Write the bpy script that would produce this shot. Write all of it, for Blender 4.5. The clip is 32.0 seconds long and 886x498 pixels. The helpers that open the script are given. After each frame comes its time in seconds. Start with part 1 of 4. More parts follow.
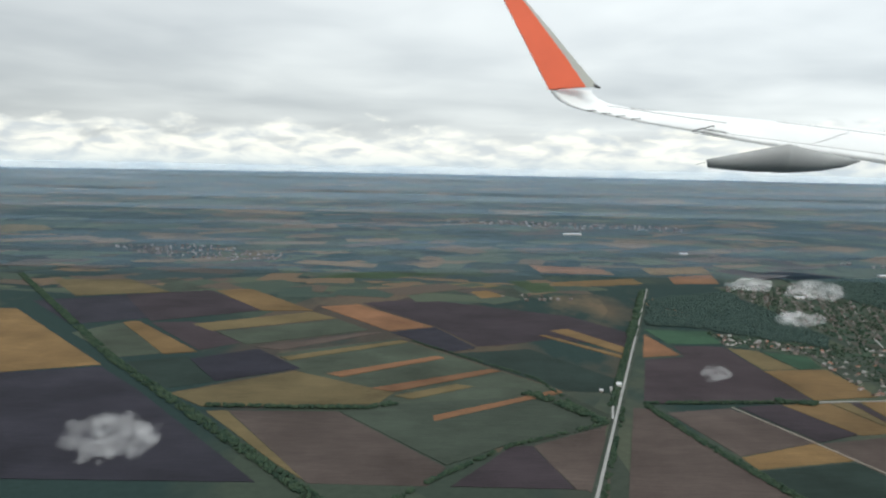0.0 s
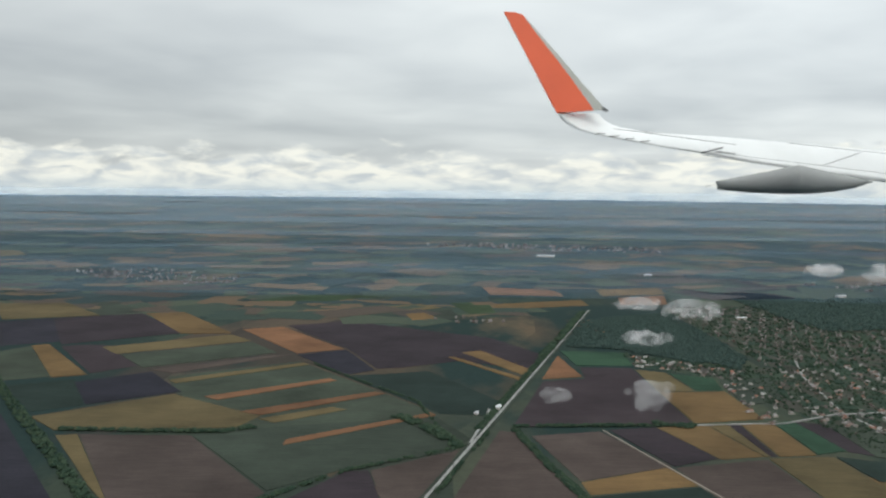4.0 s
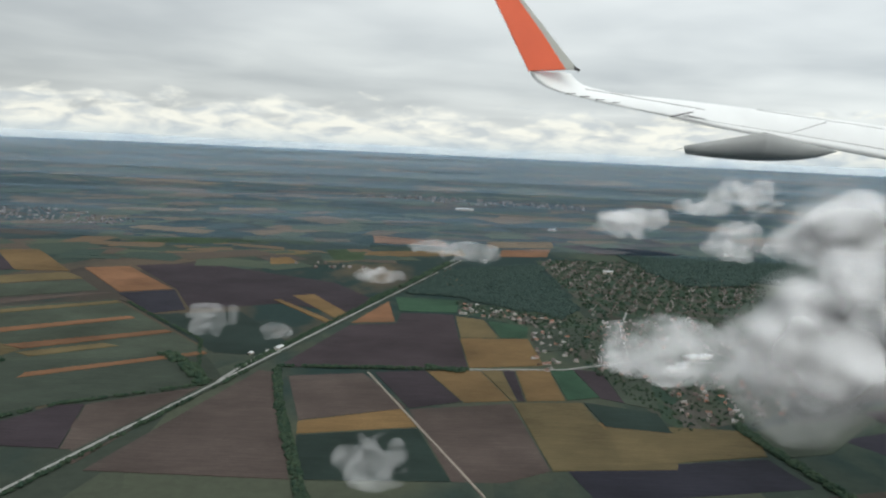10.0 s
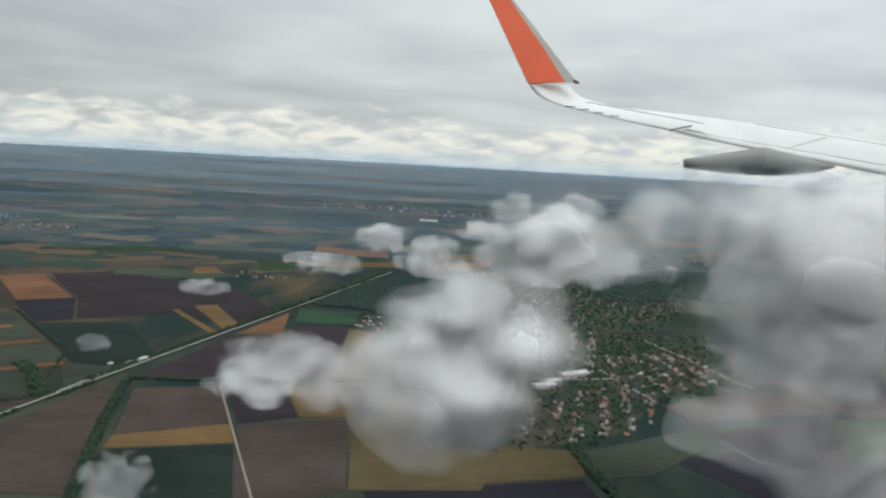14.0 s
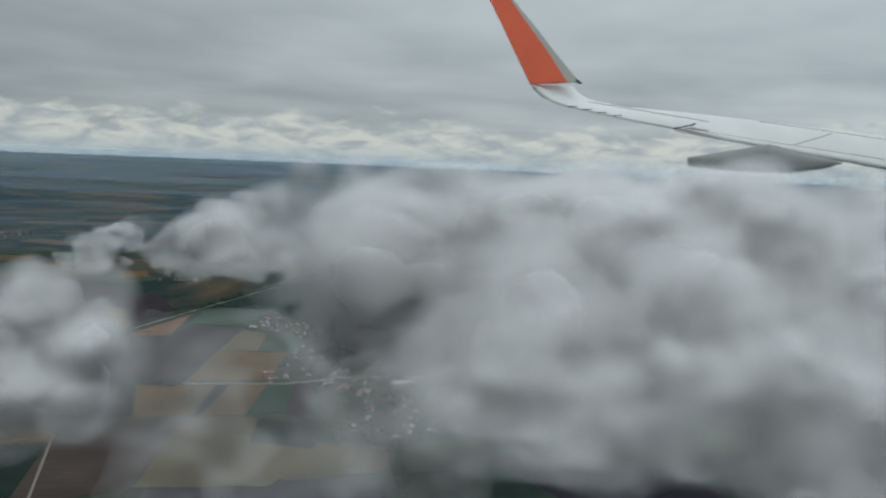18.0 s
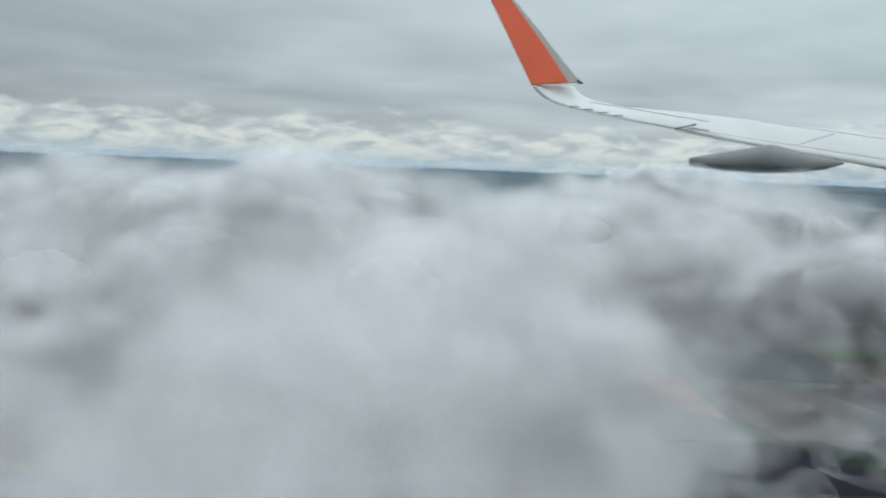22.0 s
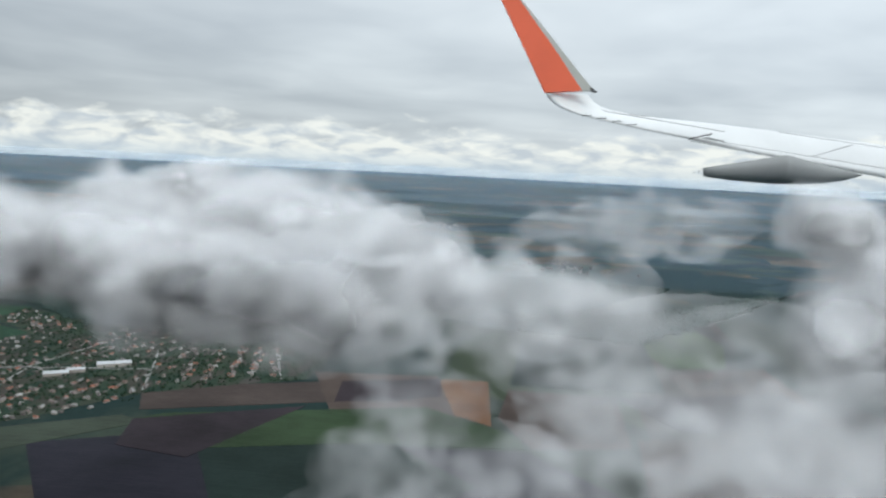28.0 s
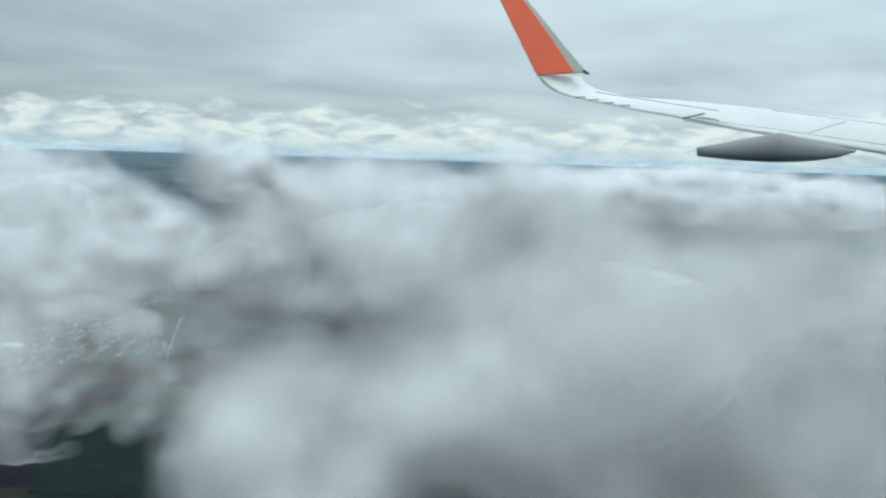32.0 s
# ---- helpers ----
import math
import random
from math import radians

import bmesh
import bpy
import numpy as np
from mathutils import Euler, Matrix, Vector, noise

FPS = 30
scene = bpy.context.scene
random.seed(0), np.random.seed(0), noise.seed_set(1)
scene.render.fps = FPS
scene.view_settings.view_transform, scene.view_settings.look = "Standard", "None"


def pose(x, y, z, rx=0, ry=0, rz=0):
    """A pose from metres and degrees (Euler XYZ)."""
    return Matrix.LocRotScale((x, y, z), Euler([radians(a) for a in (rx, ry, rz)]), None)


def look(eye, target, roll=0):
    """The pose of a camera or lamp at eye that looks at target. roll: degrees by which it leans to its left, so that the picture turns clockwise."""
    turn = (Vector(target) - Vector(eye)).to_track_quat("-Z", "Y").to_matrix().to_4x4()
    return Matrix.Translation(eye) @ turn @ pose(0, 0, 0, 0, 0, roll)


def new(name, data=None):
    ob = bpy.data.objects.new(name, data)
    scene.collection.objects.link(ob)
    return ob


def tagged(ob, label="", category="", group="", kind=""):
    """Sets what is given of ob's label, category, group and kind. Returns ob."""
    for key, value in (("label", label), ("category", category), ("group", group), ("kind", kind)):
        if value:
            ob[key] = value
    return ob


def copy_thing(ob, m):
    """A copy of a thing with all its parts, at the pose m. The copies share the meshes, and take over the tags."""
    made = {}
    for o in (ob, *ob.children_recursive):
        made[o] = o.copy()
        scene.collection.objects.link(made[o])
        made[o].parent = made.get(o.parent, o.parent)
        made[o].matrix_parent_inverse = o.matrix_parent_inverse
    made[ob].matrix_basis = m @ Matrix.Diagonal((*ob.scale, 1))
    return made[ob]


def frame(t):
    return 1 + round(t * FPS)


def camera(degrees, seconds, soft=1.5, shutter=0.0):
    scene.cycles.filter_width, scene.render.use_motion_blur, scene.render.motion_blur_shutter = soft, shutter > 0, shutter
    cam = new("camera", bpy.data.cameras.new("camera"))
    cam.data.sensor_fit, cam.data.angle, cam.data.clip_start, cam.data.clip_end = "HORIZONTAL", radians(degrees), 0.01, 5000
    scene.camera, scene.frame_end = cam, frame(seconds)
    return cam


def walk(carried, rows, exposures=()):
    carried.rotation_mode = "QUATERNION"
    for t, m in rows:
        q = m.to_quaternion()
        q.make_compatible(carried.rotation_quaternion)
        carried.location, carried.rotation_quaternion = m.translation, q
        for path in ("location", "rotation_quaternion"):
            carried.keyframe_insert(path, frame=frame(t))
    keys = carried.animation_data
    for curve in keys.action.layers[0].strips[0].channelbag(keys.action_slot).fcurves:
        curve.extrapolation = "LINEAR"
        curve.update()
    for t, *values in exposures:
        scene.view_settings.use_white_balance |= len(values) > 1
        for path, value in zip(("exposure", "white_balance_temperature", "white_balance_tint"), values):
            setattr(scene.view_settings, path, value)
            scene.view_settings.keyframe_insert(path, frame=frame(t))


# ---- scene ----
LENS = 60.16
PATH = [  # seconds, place in metres, turn in degrees
    (0.0, -0.27, -10.49, 56.07, 83.78, -1.14, 0.19),
    (0.5, 4.03, -9.87, 56.88, 83.60, -1.50, 0.19),
    (1.0, 8.53, -9.30, 57.40, 83.01, -1.79, 0.09),
    (1.5, 13.20, -8.76, 57.57, 82.85, -1.70, 0.03),
    (2.0, 17.92, -8.22, 57.36, 83.20, -1.48, 0.14),
    (2.5, 22.59, -7.74, 56.83, 82.62, -0.71, 0.18),
    (3.0, 27.14, -7.32, 56.13, 84.37, -0.74, 0.49),
    (3.5, 31.48, -6.90, 55.62, 85.19, -0.79, 1.00),
    (5.5, 47.64, -5.95, 52.84, 86.41, -0.48, 1.65),
    (6.0, 51.61, -5.62, 52.07, 85.79, -0.67, 1.27),
    (6.5, 55.54, -5.11, 51.46, 84.25, -0.85, 0.54),
    (7.0, 59.53, -4.47, 51.07, 82.93, -1.22, -0.18),
    (7.5, 63.56, -3.72, 51.11, 83.09, -1.26, -0.29),
    (8.0, 67.66, -3.00, 51.38, 83.04, -1.27, -0.33),
    (8.5, 71.65, -2.34, 51.69, 83.19, -1.27, -0.11),
    (9.0, 75.44, -1.71, 51.81, 83.72, -1.40, 0.15),
    (9.5, 79.11, -0.98, 51.52, 83.00, -1.72, 0.33),
    (10.0, 82.76, -0.23, 51.11, 82.41, -2.61, -0.39),
    (10.5, 86.44, 0.53, 50.88, 82.22, -2.71, -0.39),
    (11.0, 90.21, 1.17, 50.70, 82.13, -2.96, -0.39),
    (11.5, 94.11, 1.64, 50.59, 82.28, -3.02, -0.43),
    (12.0, 98.14, 1.93, 50.64, 82.44, -2.93, -0.49),
    (12.5, 102.38, 2.13, 51.02, 82.40, -3.12, -0.47),
    (13.0, 106.74, 2.25, 51.55, 82.79, -3.39, -0.29),
    (13.5, 111.17, 2.34, 52.10, 83.05, -3.46, -0.13),
    (15.5, 129.26, 3.19, 53.70, 83.52, -1.84, 0.30),
    (16.0, 133.56, 3.00, 53.61, 83.39, -1.70, 0.38),
    (16.5, 138.25, 2.77, 53.60, 83.39, -2.53, 0.51),
    (17.0, 142.96, 2.44, 53.62, 83.18, -2.25, 0.49),
    (17.5, 147.66, 2.05, 53.66, 83.12, -2.33, 0.53),
    (18.0, 152.31, 1.64, 53.71, 83.35, -2.34, 0.72),
    (18.5, 156.89, 1.23, 53.76, 83.38, -2.29, 0.74),
    (19.0, 161.38, 0.84, 53.80, 83.67, -2.04, 0.91),
    (19.5, 165.78, 0.48, 53.84, 83.35, -2.22, 0.94),
    (20.0, 170.11, 0.17, 53.87, 83.41, -2.23, 0.91),
    (20.5, 174.36, -0.09, 53.89, 83.32, -2.18, 0.92),
    (21.0, 178.57, -0.28, 53.92, 83.26, -2.17, 0.94),
    (21.5, 182.76, -0.41, 53.96, 83.30, -2.33, 1.07),
    (22.0, 186.95, -0.46, 54.00, 83.36, -2.35, 1.26),
    (22.5, 191.17, -0.44, 54.06, 83.48, -2.37, 1.31),
    (23.0, 195.46, -0.35, 54.14, 83.57, -2.29, 1.37),
    (23.5, 199.82, -0.18, 54.23, 83.56, -2.17, 1.39),
    (24.0, 204.28, 0.06, 54.34, 83.39, -2.19, 1.35),
    (24.5, 208.85, 0.37, 54.47, 83.39, -2.20, 1.37),
    (25.0, 213.52, 0.74, 54.59, 83.42, -2.22, 1.35),
    (25.5, 218.28, 1.15, 54.70, 83.90, -2.08, 1.46),
    (26.0, 223.11, 1.59, 54.79, 83.90, -2.16, 1.49),
    (26.5, 228.00, 2.01, 54.87, 83.93, -2.03, 1.57),
    (28.5, 247.72, 2.99, 55.21, 83.76, -3.18, 3.15),
    (29.0, 252.36, 3.00, 55.26, 83.55, -3.23, 2.62),
    (29.5, 256.51, 2.81, 55.24, 83.66, -3.12, 2.55),
    (30.0, 260.33, 2.48, 55.17, 83.50, -2.69, 2.62),
    (30.5, 263.95, 2.05, 55.07, 82.96, -3.94, 2.65),
    (31.0, 267.46, 1.57, 54.95, 82.80, -2.50, 2.74),
    (31.5, 270.92, 1.06, 54.82, 82.59, -2.32, 2.74),
    (32.0, 274.38, 0.56, 54.69, 82.76, -1.76, 2.86),
]

cam = camera(LENS, 32.0, soft=2.6)
walk(cam, [(t, pose(*p)) for t, *p in PATH],
     [(0.0, 0.3, 6330, 6), (1.0, 0.1, 6330, 6), (3.0, 0.2, 6330, 6), (6.0, -0.22, 6380, 6), (7.0, 0.12, 6380, 6), (9.0, 0.12, 6380, 6), (13.0, 0.05, 6380, 6),
      (16.0, -0.35, 6330, 6), (17.5, -0.6, 6100, 4), (19.0, -0.6, 5950, 2), (20.0, -0.42, 5950, 2), (22.0, -0.32, 5900, 2), (24.0, -0.1, 5850, 1), (26.0, -0.05, 5900, 2),
      (29.0, 0.12, 6050, 7), (30.0, 0.15, 6050, 7), (31.0, 0.0, 5850, -1), (32.0, -0.05, 5650, -4)])

# ---- sky and sun ----
world = bpy.data.worlds.new("overcast")
scene.world = world
world.use_nodes = True
wt = world.node_tree
wt.nodes.clear()


def wnode(kind, **values):
    n = wt.nodes.new(kind)
    for key, value in values.items():
        n.inputs[key].default_value = value
    return n


SUN_UP, SUN_TURN = radians(48), radians(150)
sky = wnode("ShaderNodeTexSky")
sky.sky_type, sky.sun_disc, sky.sun_elevation, sky.sun_rotation = "NISHITA", False, SUN_UP, SUN_TURN
blue = wnode("ShaderNodeMixRGB", Fac=1.0, Color2=(0.11, 0.11, 0.11, 1))
blue.blend_type = "MULTIPLY"
wt.links.new(sky.outputs[0], blue.inputs["Color1"])
coord = wnode("ShaderNodeTexCoord")
parts_of = wnode("ShaderNodeSeparateXYZ")
wt.links.new(coord.outputs["Generated"], parts_of.inputs[0])


def wmath(op, a, b):
    n = wt.nodes.new("ShaderNodeMath")
    n.operation = op
    for i, v in enumerate((a, b)):
        if isinstance(v, (int, float)):
            n.inputs[i].default_value = v
        elif v is not None:
            wt.links.new(v, n.inputs[i])
    return n.outputs[0]


# the stratus deck lies on a flat ceiling: directions are carried up to it
up = wmath("ADD", wmath("ABSOLUTE", parts_of.outputs[2], None), 0.10)
deck = wnode("ShaderNodeCombineXYZ")
wt.links.new(wmath("DIVIDE", parts_of.outputs[0], up), deck.inputs[0])
wt.links.new(wmath("DIVIDE", parts_of.outputs[1], up), deck.inputs[1])
broad = wnode("ShaderNodeTexNoise", Scale=0.42, Detail=4.0, Roughness=0.45, Distortion=0.5)
wt.links.new(deck.outputs[0], broad.inputs["Vector"])
fine = wnode("ShaderNodeTexNoise", Scale=1.3, Detail=4.0, Roughness=0.45, Distortion=0.3)
wt.links.new(deck.outputs[0], fine.inputs["Vector"])
both = wmath("ADD", wmath("MULTIPLY", broad.outputs[0], 0.68), wmath("MULTIPLY", fine.outputs[0], 0.32))
ramp = wt.nodes.new("ShaderNodeValToRGB")
wt.links.new(both, ramp.inputs[0])
el = ramp.color_ramp.elements
el[0].position, el[0].color = 0.30, (0.44, 0.46, 0.48, 1)
el[1].position, el[1].color = 0.68, (0.80, 0.81, 0.80, 1)
e = el.new(0.5)
e.color = (0.63, 0.645, 0.65, 1)
cover = wnode("ShaderNodeMixRGB", Fac=0.93)
wt.links.new(blue.outputs[0], cover.inputs["Color1"])
wt.links.new(ramp.outputs[0], cover.inputs["Color2"])
# an overcast sky is brightest overhead
lift = wnode("ShaderNodeMixRGB", Fac=1.0)
lift.blend_type = "MULTIPLY"
wt.links.new(cover.outputs[0], lift.inputs["Color1"])
# and a little brighter on the sun's side
side = wmath("ADD", wmath("MULTIPLY", parts_of.outputs[0], 0.36), 0.89)
wt.links.new(wmath("ADD", wmath("MULTIPLY", wmath("MAXIMUM", parts_of.outputs[2], 0.0), 1.15), side), lift.inputs["Color2"])
# low over the horizon the deck breaks up: far sunlit cumulus, cream-white with grey flanks, heaped unevenly
side_way = wmath("DIVIDE", parts_of.outputs[0], wmath("MAXIMUM", wmath("ABSOLUTE", parts_of.outputs[1], None), 0.2))
heap_at = wnode("ShaderNodeCombineXYZ")
wt.links.new(wmath("MULTIPLY", side_way, 12.0), heap_at.inputs[0])
wt.links.new(wmath("MULTIPLY", parts_of.outputs[2], 40.0), heap_at.inputs[1])
heaps_far = wnode("ShaderNodeTexNoise", Scale=1.0, Detail=5.0, Roughness=0.55, Distortion=0.25)
wt.links.new(heap_at.outputs[0], heaps_far.inputs["Vector"])
flanks = wnode("ShaderNodeTexNoise", Scale=1.7, Detail=4.0, Roughness=0.5, Distortion=0.4)
wt.links.new(heap_at.outputs[0], flanks.inputs["Vector"])
belt = wt.nodes.new("ShaderNodeMapRange")
belt.inputs["From Min"].default_value, belt.inputs["From Max"].default_value = 0.10, 0.24
wt.links.new(wmath("SUBTRACT", heaps_far.outputs[0], wmath("MULTIPLY", parts_of.outputs[2], 8.0)), belt.inputs[0])
puff_tone = wt.nodes.new("ShaderNodeValToRGB")
wt.links.new(flanks.outputs[0], puff_tone.inputs[0])
el = puff_tone.color_ramp.elements
el[0].position, el[0].color = 0.36, (0.58, 0.61, 0.63, 1)
el[1].position, el[1].color = 0.58, (1.0, 0.965, 0.86, 1)
low = wnode("ShaderNodeMixRGB")
wt.links.new(wmath("MULTIPLY", belt.outputs[0], 0.75), low.inputs["Fac"])
wt.links.new(lift.outputs[0], low.inputs["Color1"])
wt.links.new(puff_tone.outputs[0], low.inputs["Color2"])
# and hazy blue-grey air right on it
under = wt.nodes.new("ShaderNodeMapRange")
for key, value in (("From Min", -0.004), ("From Max", 0.016), ("To Min", 0.6), ("To Max", 0.0)):
    under.inputs[key].default_value = value
wt.links.new(parts_of.outputs[2], under.inputs[0])
far_air = wnode("ShaderNodeMixRGB", Color2=(0.50, 0.58, 0.64, 1))
wt.links.new(under.outputs[0], far_air.inputs["Fac"])
wt.links.new(low.outputs[0], far_air.inputs["Color1"])
shine = wnode("ShaderNodeBackground", Strength=1.0)
wt.links.new(far_air.outputs[0], shine.inputs["Color"])
wt.links.new(shine.outputs[0], wnode("ShaderNodeOutputWorld").inputs[0])

sun_data = bpy.data.lights.new("sun", "SUN")
sun_data.energy, sun_data.angle, sun_data.color = 0.9, radians(14), (1.0, 0.95, 0.88)
sun = new("sun", sun_data)
sun.matrix_world = look((300, -200, 500), (100, 200, 0))
scene.cycles.transparent_max_bounces = 110
scene.cycles.max_bounces, scene.cycles.diffuse_bounces, scene.cycles.transmission_bounces = 8, 5, 5


# ---- materials ----
class Mat:
    """A node material with short ways to add nodes."""

    def __init__(self, name, rough=0.9, metal=0.0, spec=0.2):
        self.mat = bpy.data.materials.new(name)
        self.mat.use_nodes = True
        self.t = self.mat.node_tree
        self.b = self.t.nodes["Principled BSDF"]
        self.b.inputs["Roughness"].default_value = rough
        self.b.inputs["Metallic"].default_value = metal
        self.b.inputs["Specular IOR Level"].default_value = spec

    def node(self, kind, **values):
        n = self.t.nodes.new(kind)
        for key, value in values.items():
            n.inputs[key].default_value = value
        return n

    def link(self, a, b):
        self.t.links.new(a, b)

    def place(self, scale=(1, 1, 1), turn=0.0):
        g = self.node("ShaderNodeNewGeometry")
        m = self.node("ShaderNodeMapping", Scale=scale, Rotation=(0, 0, turn))
        self.link(g.outputs["Position"], m.inputs[0])
        return m.outputs[0]

    def noise(self, vector, scale, detail=4.0, rough=0.55):
        n = self.node("ShaderNodeTexNoise", Scale=scale, Detail=detail, Roughness=rough)
        self.link(vector, n.inputs["Vector"])
        return n.outputs[0]

    def ramp(self, fac, *stops):
        r = self.node("ShaderNodeValToRGB")
        self.link(fac, r.inputs[0])
        els = r.color_ramp.elements
        while len(els) < len(stops):
            els.new(0.5)
        for s, (p, c) in zip(els, stops):
            s.position, s.color = p, (*c, 1)
        return r.outputs[0]

    def mix(self, fac, a, b, mode="MIX"):
        m = self.node("ShaderNodeMixRGB")
        m.blend_type = mode
        for key, v in (("Fac", fac), ("Color1", a), ("Color2", b)):
            if isinstance(v, (int, float)):
                m.inputs[key].default_value = v
            elif isinstance(v, tuple):
                m.inputs[key].default_value = (*v, 1)
            else:
                self.link(v, m.inputs[key])
        return m.outputs[0]

    def colour(self, out):
        self.link(out, self.b.inputs["Base Color"])
        return self

    def bump(self, fac, strength=0.3, distance=0.1):
        b = self.node("ShaderNodeBump", Strength=strength, Distance=distance)
        self.link(fac, b.inputs["Height"])
        self.link(b.outputs[0], self.b.inputs["Normal"])
        return self


def shade(c, k):
    return tuple(min(1.0, v * k) for v in c)


def soil(name, c, turn=0.3, rows=0.6, patch=(0.68, 1.36)):
    """Farmland: broad patches, drill rows and a fine grain; each field a little different."""
    m = Mat(name, rough=1.0, spec=0.1)
    # dimmed and pushed towards blue: the cast of haze goes into the soil colour
    c = (c[0] * 0.50, c[1] * 0.53, c[2] * 0.62)
    p = m.place()
    broad = m.noise(p, 0.045, 5, 0.6)
    base = m.ramp(broad, (0.3, shade(c, patch[0])), (0.72, shade(c, patch[1])))
    lines = m.noise(m.place((0.12, 2.2, 1), turn), 1.0, 3)
    base = m.mix(rows, base, m.ramp(lines, (0.35, (0.78, 0.78, 0.78)), (0.65, (1.15, 1.15, 1.15))), "MULTIPLY")
    grain = m.noise(p, 1.6, 3, 0.7)
    base = m.mix(0.6, base, m.ramp(grain, (0.3, (0.85, 0.85, 0.85)), (0.7, (1.12, 1.12, 1.12))), "MULTIPLY")
    info = m.node("ShaderNodeObjectInfo")
    base = m.mix(1.0, base, m.ramp(info.outputs["Random"], (0.0, (0.86, 0.88, 0.9)), (1.0, (1.12, 1.1, 1.06))), "MULTIPLY")
    return m.colour(base).bump(grain, 0.25, 0.2).mat


SOILS = {
    "ochre": soil("ripe_stubble", (0.245, 0.150, 0.060)),
    "stubble": soil("pale_stubble", (0.190, 0.140, 0.062), 1.2),
    "rust": soil("rust_stubble", (0.270, 0.135, 0.065), 0.9),
    "green": soil("green_crop", (0.078, 0.092, 0.060), 0.2),
    "grass": soil("meadow_grass", (0.070, 0.105, 0.045), 0.6),
    "brightgreen": soil("young_crop", (0.052, 0.105, 0.055), 0.4),
    "darkgreen": soil("dark_crop", (0.036, 0.054, 0.040), 1.0),
    "plough": soil("wet_plough", (0.046, 0.042, 0.048), 0.8),
    "umber": soil("umber_plough", (0.070, 0.052, 0.051), 0.5),
    "brown": soil("dry_plough", (0.125, 0.092, 0.070), 1.35),
}
FIELD_WORDS = {
    "ochre": "ripe ochre stubble field with faint drill rows",
    "stubble": "pale yellow stubble field with mown strips",
    "rust": "rust orange stubble field beside dark ploughland",
    "green": "dull green crop field with faint rows",
    "grass": "fresh green meadow beside the village edge",
    "brightgreen": "bright green young crop field",
    "darkgreen": "dark green crop field with soft patches",
    "plough": "wet blackish ploughed field",
    "umber": "dark purplish brown ploughed field",
    "brown": "dry brown ploughed field with worn patches",
}


def ground_material():
    """Open country: a patchwork of far fields among dark woods."""
    m = Mat("open_country", rough=1.0, spec=0.05)
    p = m.place((0.0105, 0.0085, 1), 0.35)
    cells = m.node("ShaderNodeTexVoronoi", Scale=1.0, Randomness=0.85)
    m.link(p, cells.inputs["Vector"])
    pick = m.node("ShaderNodeSeparateColor")
    m.link(cells.outputs["Color"], pick.inputs[0])
    land = m.ramp(pick.outputs[0], (0.0, (0.045, 0.062, 0.052)), (0.35, (0.060, 0.075, 0.055)), (0.55, (0.075, 0.066, 0.058)),
                  (0.8, (0.115, 0.090, 0.058)), (1.0, (0.055, 0.050, 0.052)))
    strips = m.node("ShaderNodeTexVoronoi", Scale=1.0, Randomness=0.9)
    m.link(m.place((0.045, 0.016, 1), -0.5), strips.inputs["Vector"])
    tone = m.node("ShaderNodeSeparateColor")
    m.link(strips.outputs["Color"], tone.inputs[0])
    land = m.mix(1.0, land, m.ramp(tone.outputs[1], (0.0, (0.7, 0.75, 0.8)), (1.0, (1.3, 1.25, 1.15))), "MULTIPLY")
    woods = m.noise(m.place((0.006, 0.003, 1), 0.2), 1.0, 6, 0.62)
    wood_fac = m.ramp(woods, (0.47, (0, 0, 0)), (0.53, (1, 1, 1)))
    land = m.mix(wood_fac, land, (0.026, 0.045, 0.042))
    # distance haze painted into the base colour: the land turns blue-green farther out
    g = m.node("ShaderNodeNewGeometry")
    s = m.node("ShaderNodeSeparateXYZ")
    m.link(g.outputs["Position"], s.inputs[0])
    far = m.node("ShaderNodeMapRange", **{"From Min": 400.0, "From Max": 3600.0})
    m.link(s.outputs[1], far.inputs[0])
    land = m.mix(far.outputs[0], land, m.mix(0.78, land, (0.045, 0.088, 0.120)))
    grain = m.noise(m.place((0.5, 0.5, 1)), 1.0, 4, 0.7)
    land = m.mix(0.5, land, m.ramp(grain, (0.3, (0.75, 0.75, 0.75)), (0.7, (1.25, 1.25, 1.25))), "MULTIPLY")
    land = m.mix(1.0, land, (0.75, 0.75, 0.75), "MULTIPLY")
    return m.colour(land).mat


def plain(name, c, rough=0.7, metal=0.0, spec=0.3, scale=3.0, spread=0.12):
    m = Mat(name, rough, metal, spec)
    n = m.noise(m.place(), scale, 5)
    return m.colour(m.ramp(n, (0.3, shade(c, 1 - spread)), (0.7, shade(c, 1 + spread)))).mat


def random_tone(name, stops, rough=0.8, grain=4.0):
    """Alike things that differ from one to the next."""
    m = Mat(name, rough, 0, 0.25)
    info = m.node("ShaderNodeObjectInfo")
    c = m.ramp(info.outputs["Random"], *stops)
    n = m.noise(m.place(), grain, 3)
    return m.colour(m.mix(0.5, c, m.ramp(n, (0.3, (0.8, 0.8, 0.8)), (0.7, (1.15, 1.15, 1.15))), "MULTIPLY")).mat


def island_tone(name, a, b, rough=0.95):
    m = Mat(name, rough, 0, 0.1)
    g = m.node("ShaderNodeNewGeometry")
    c = m.ramp(g.outputs["Random Per Island"], (0.0, a), (1.0, b))
    n = m.noise(m.place(), 2.5, 3, 0.7)
    return m.colour(m.mix(0.7, c, m.ramp(n, (0.3, (0.6, 0.6, 0.6)), (0.7, (1.3, 1.3, 1.3))), "MULTIPLY")).mat


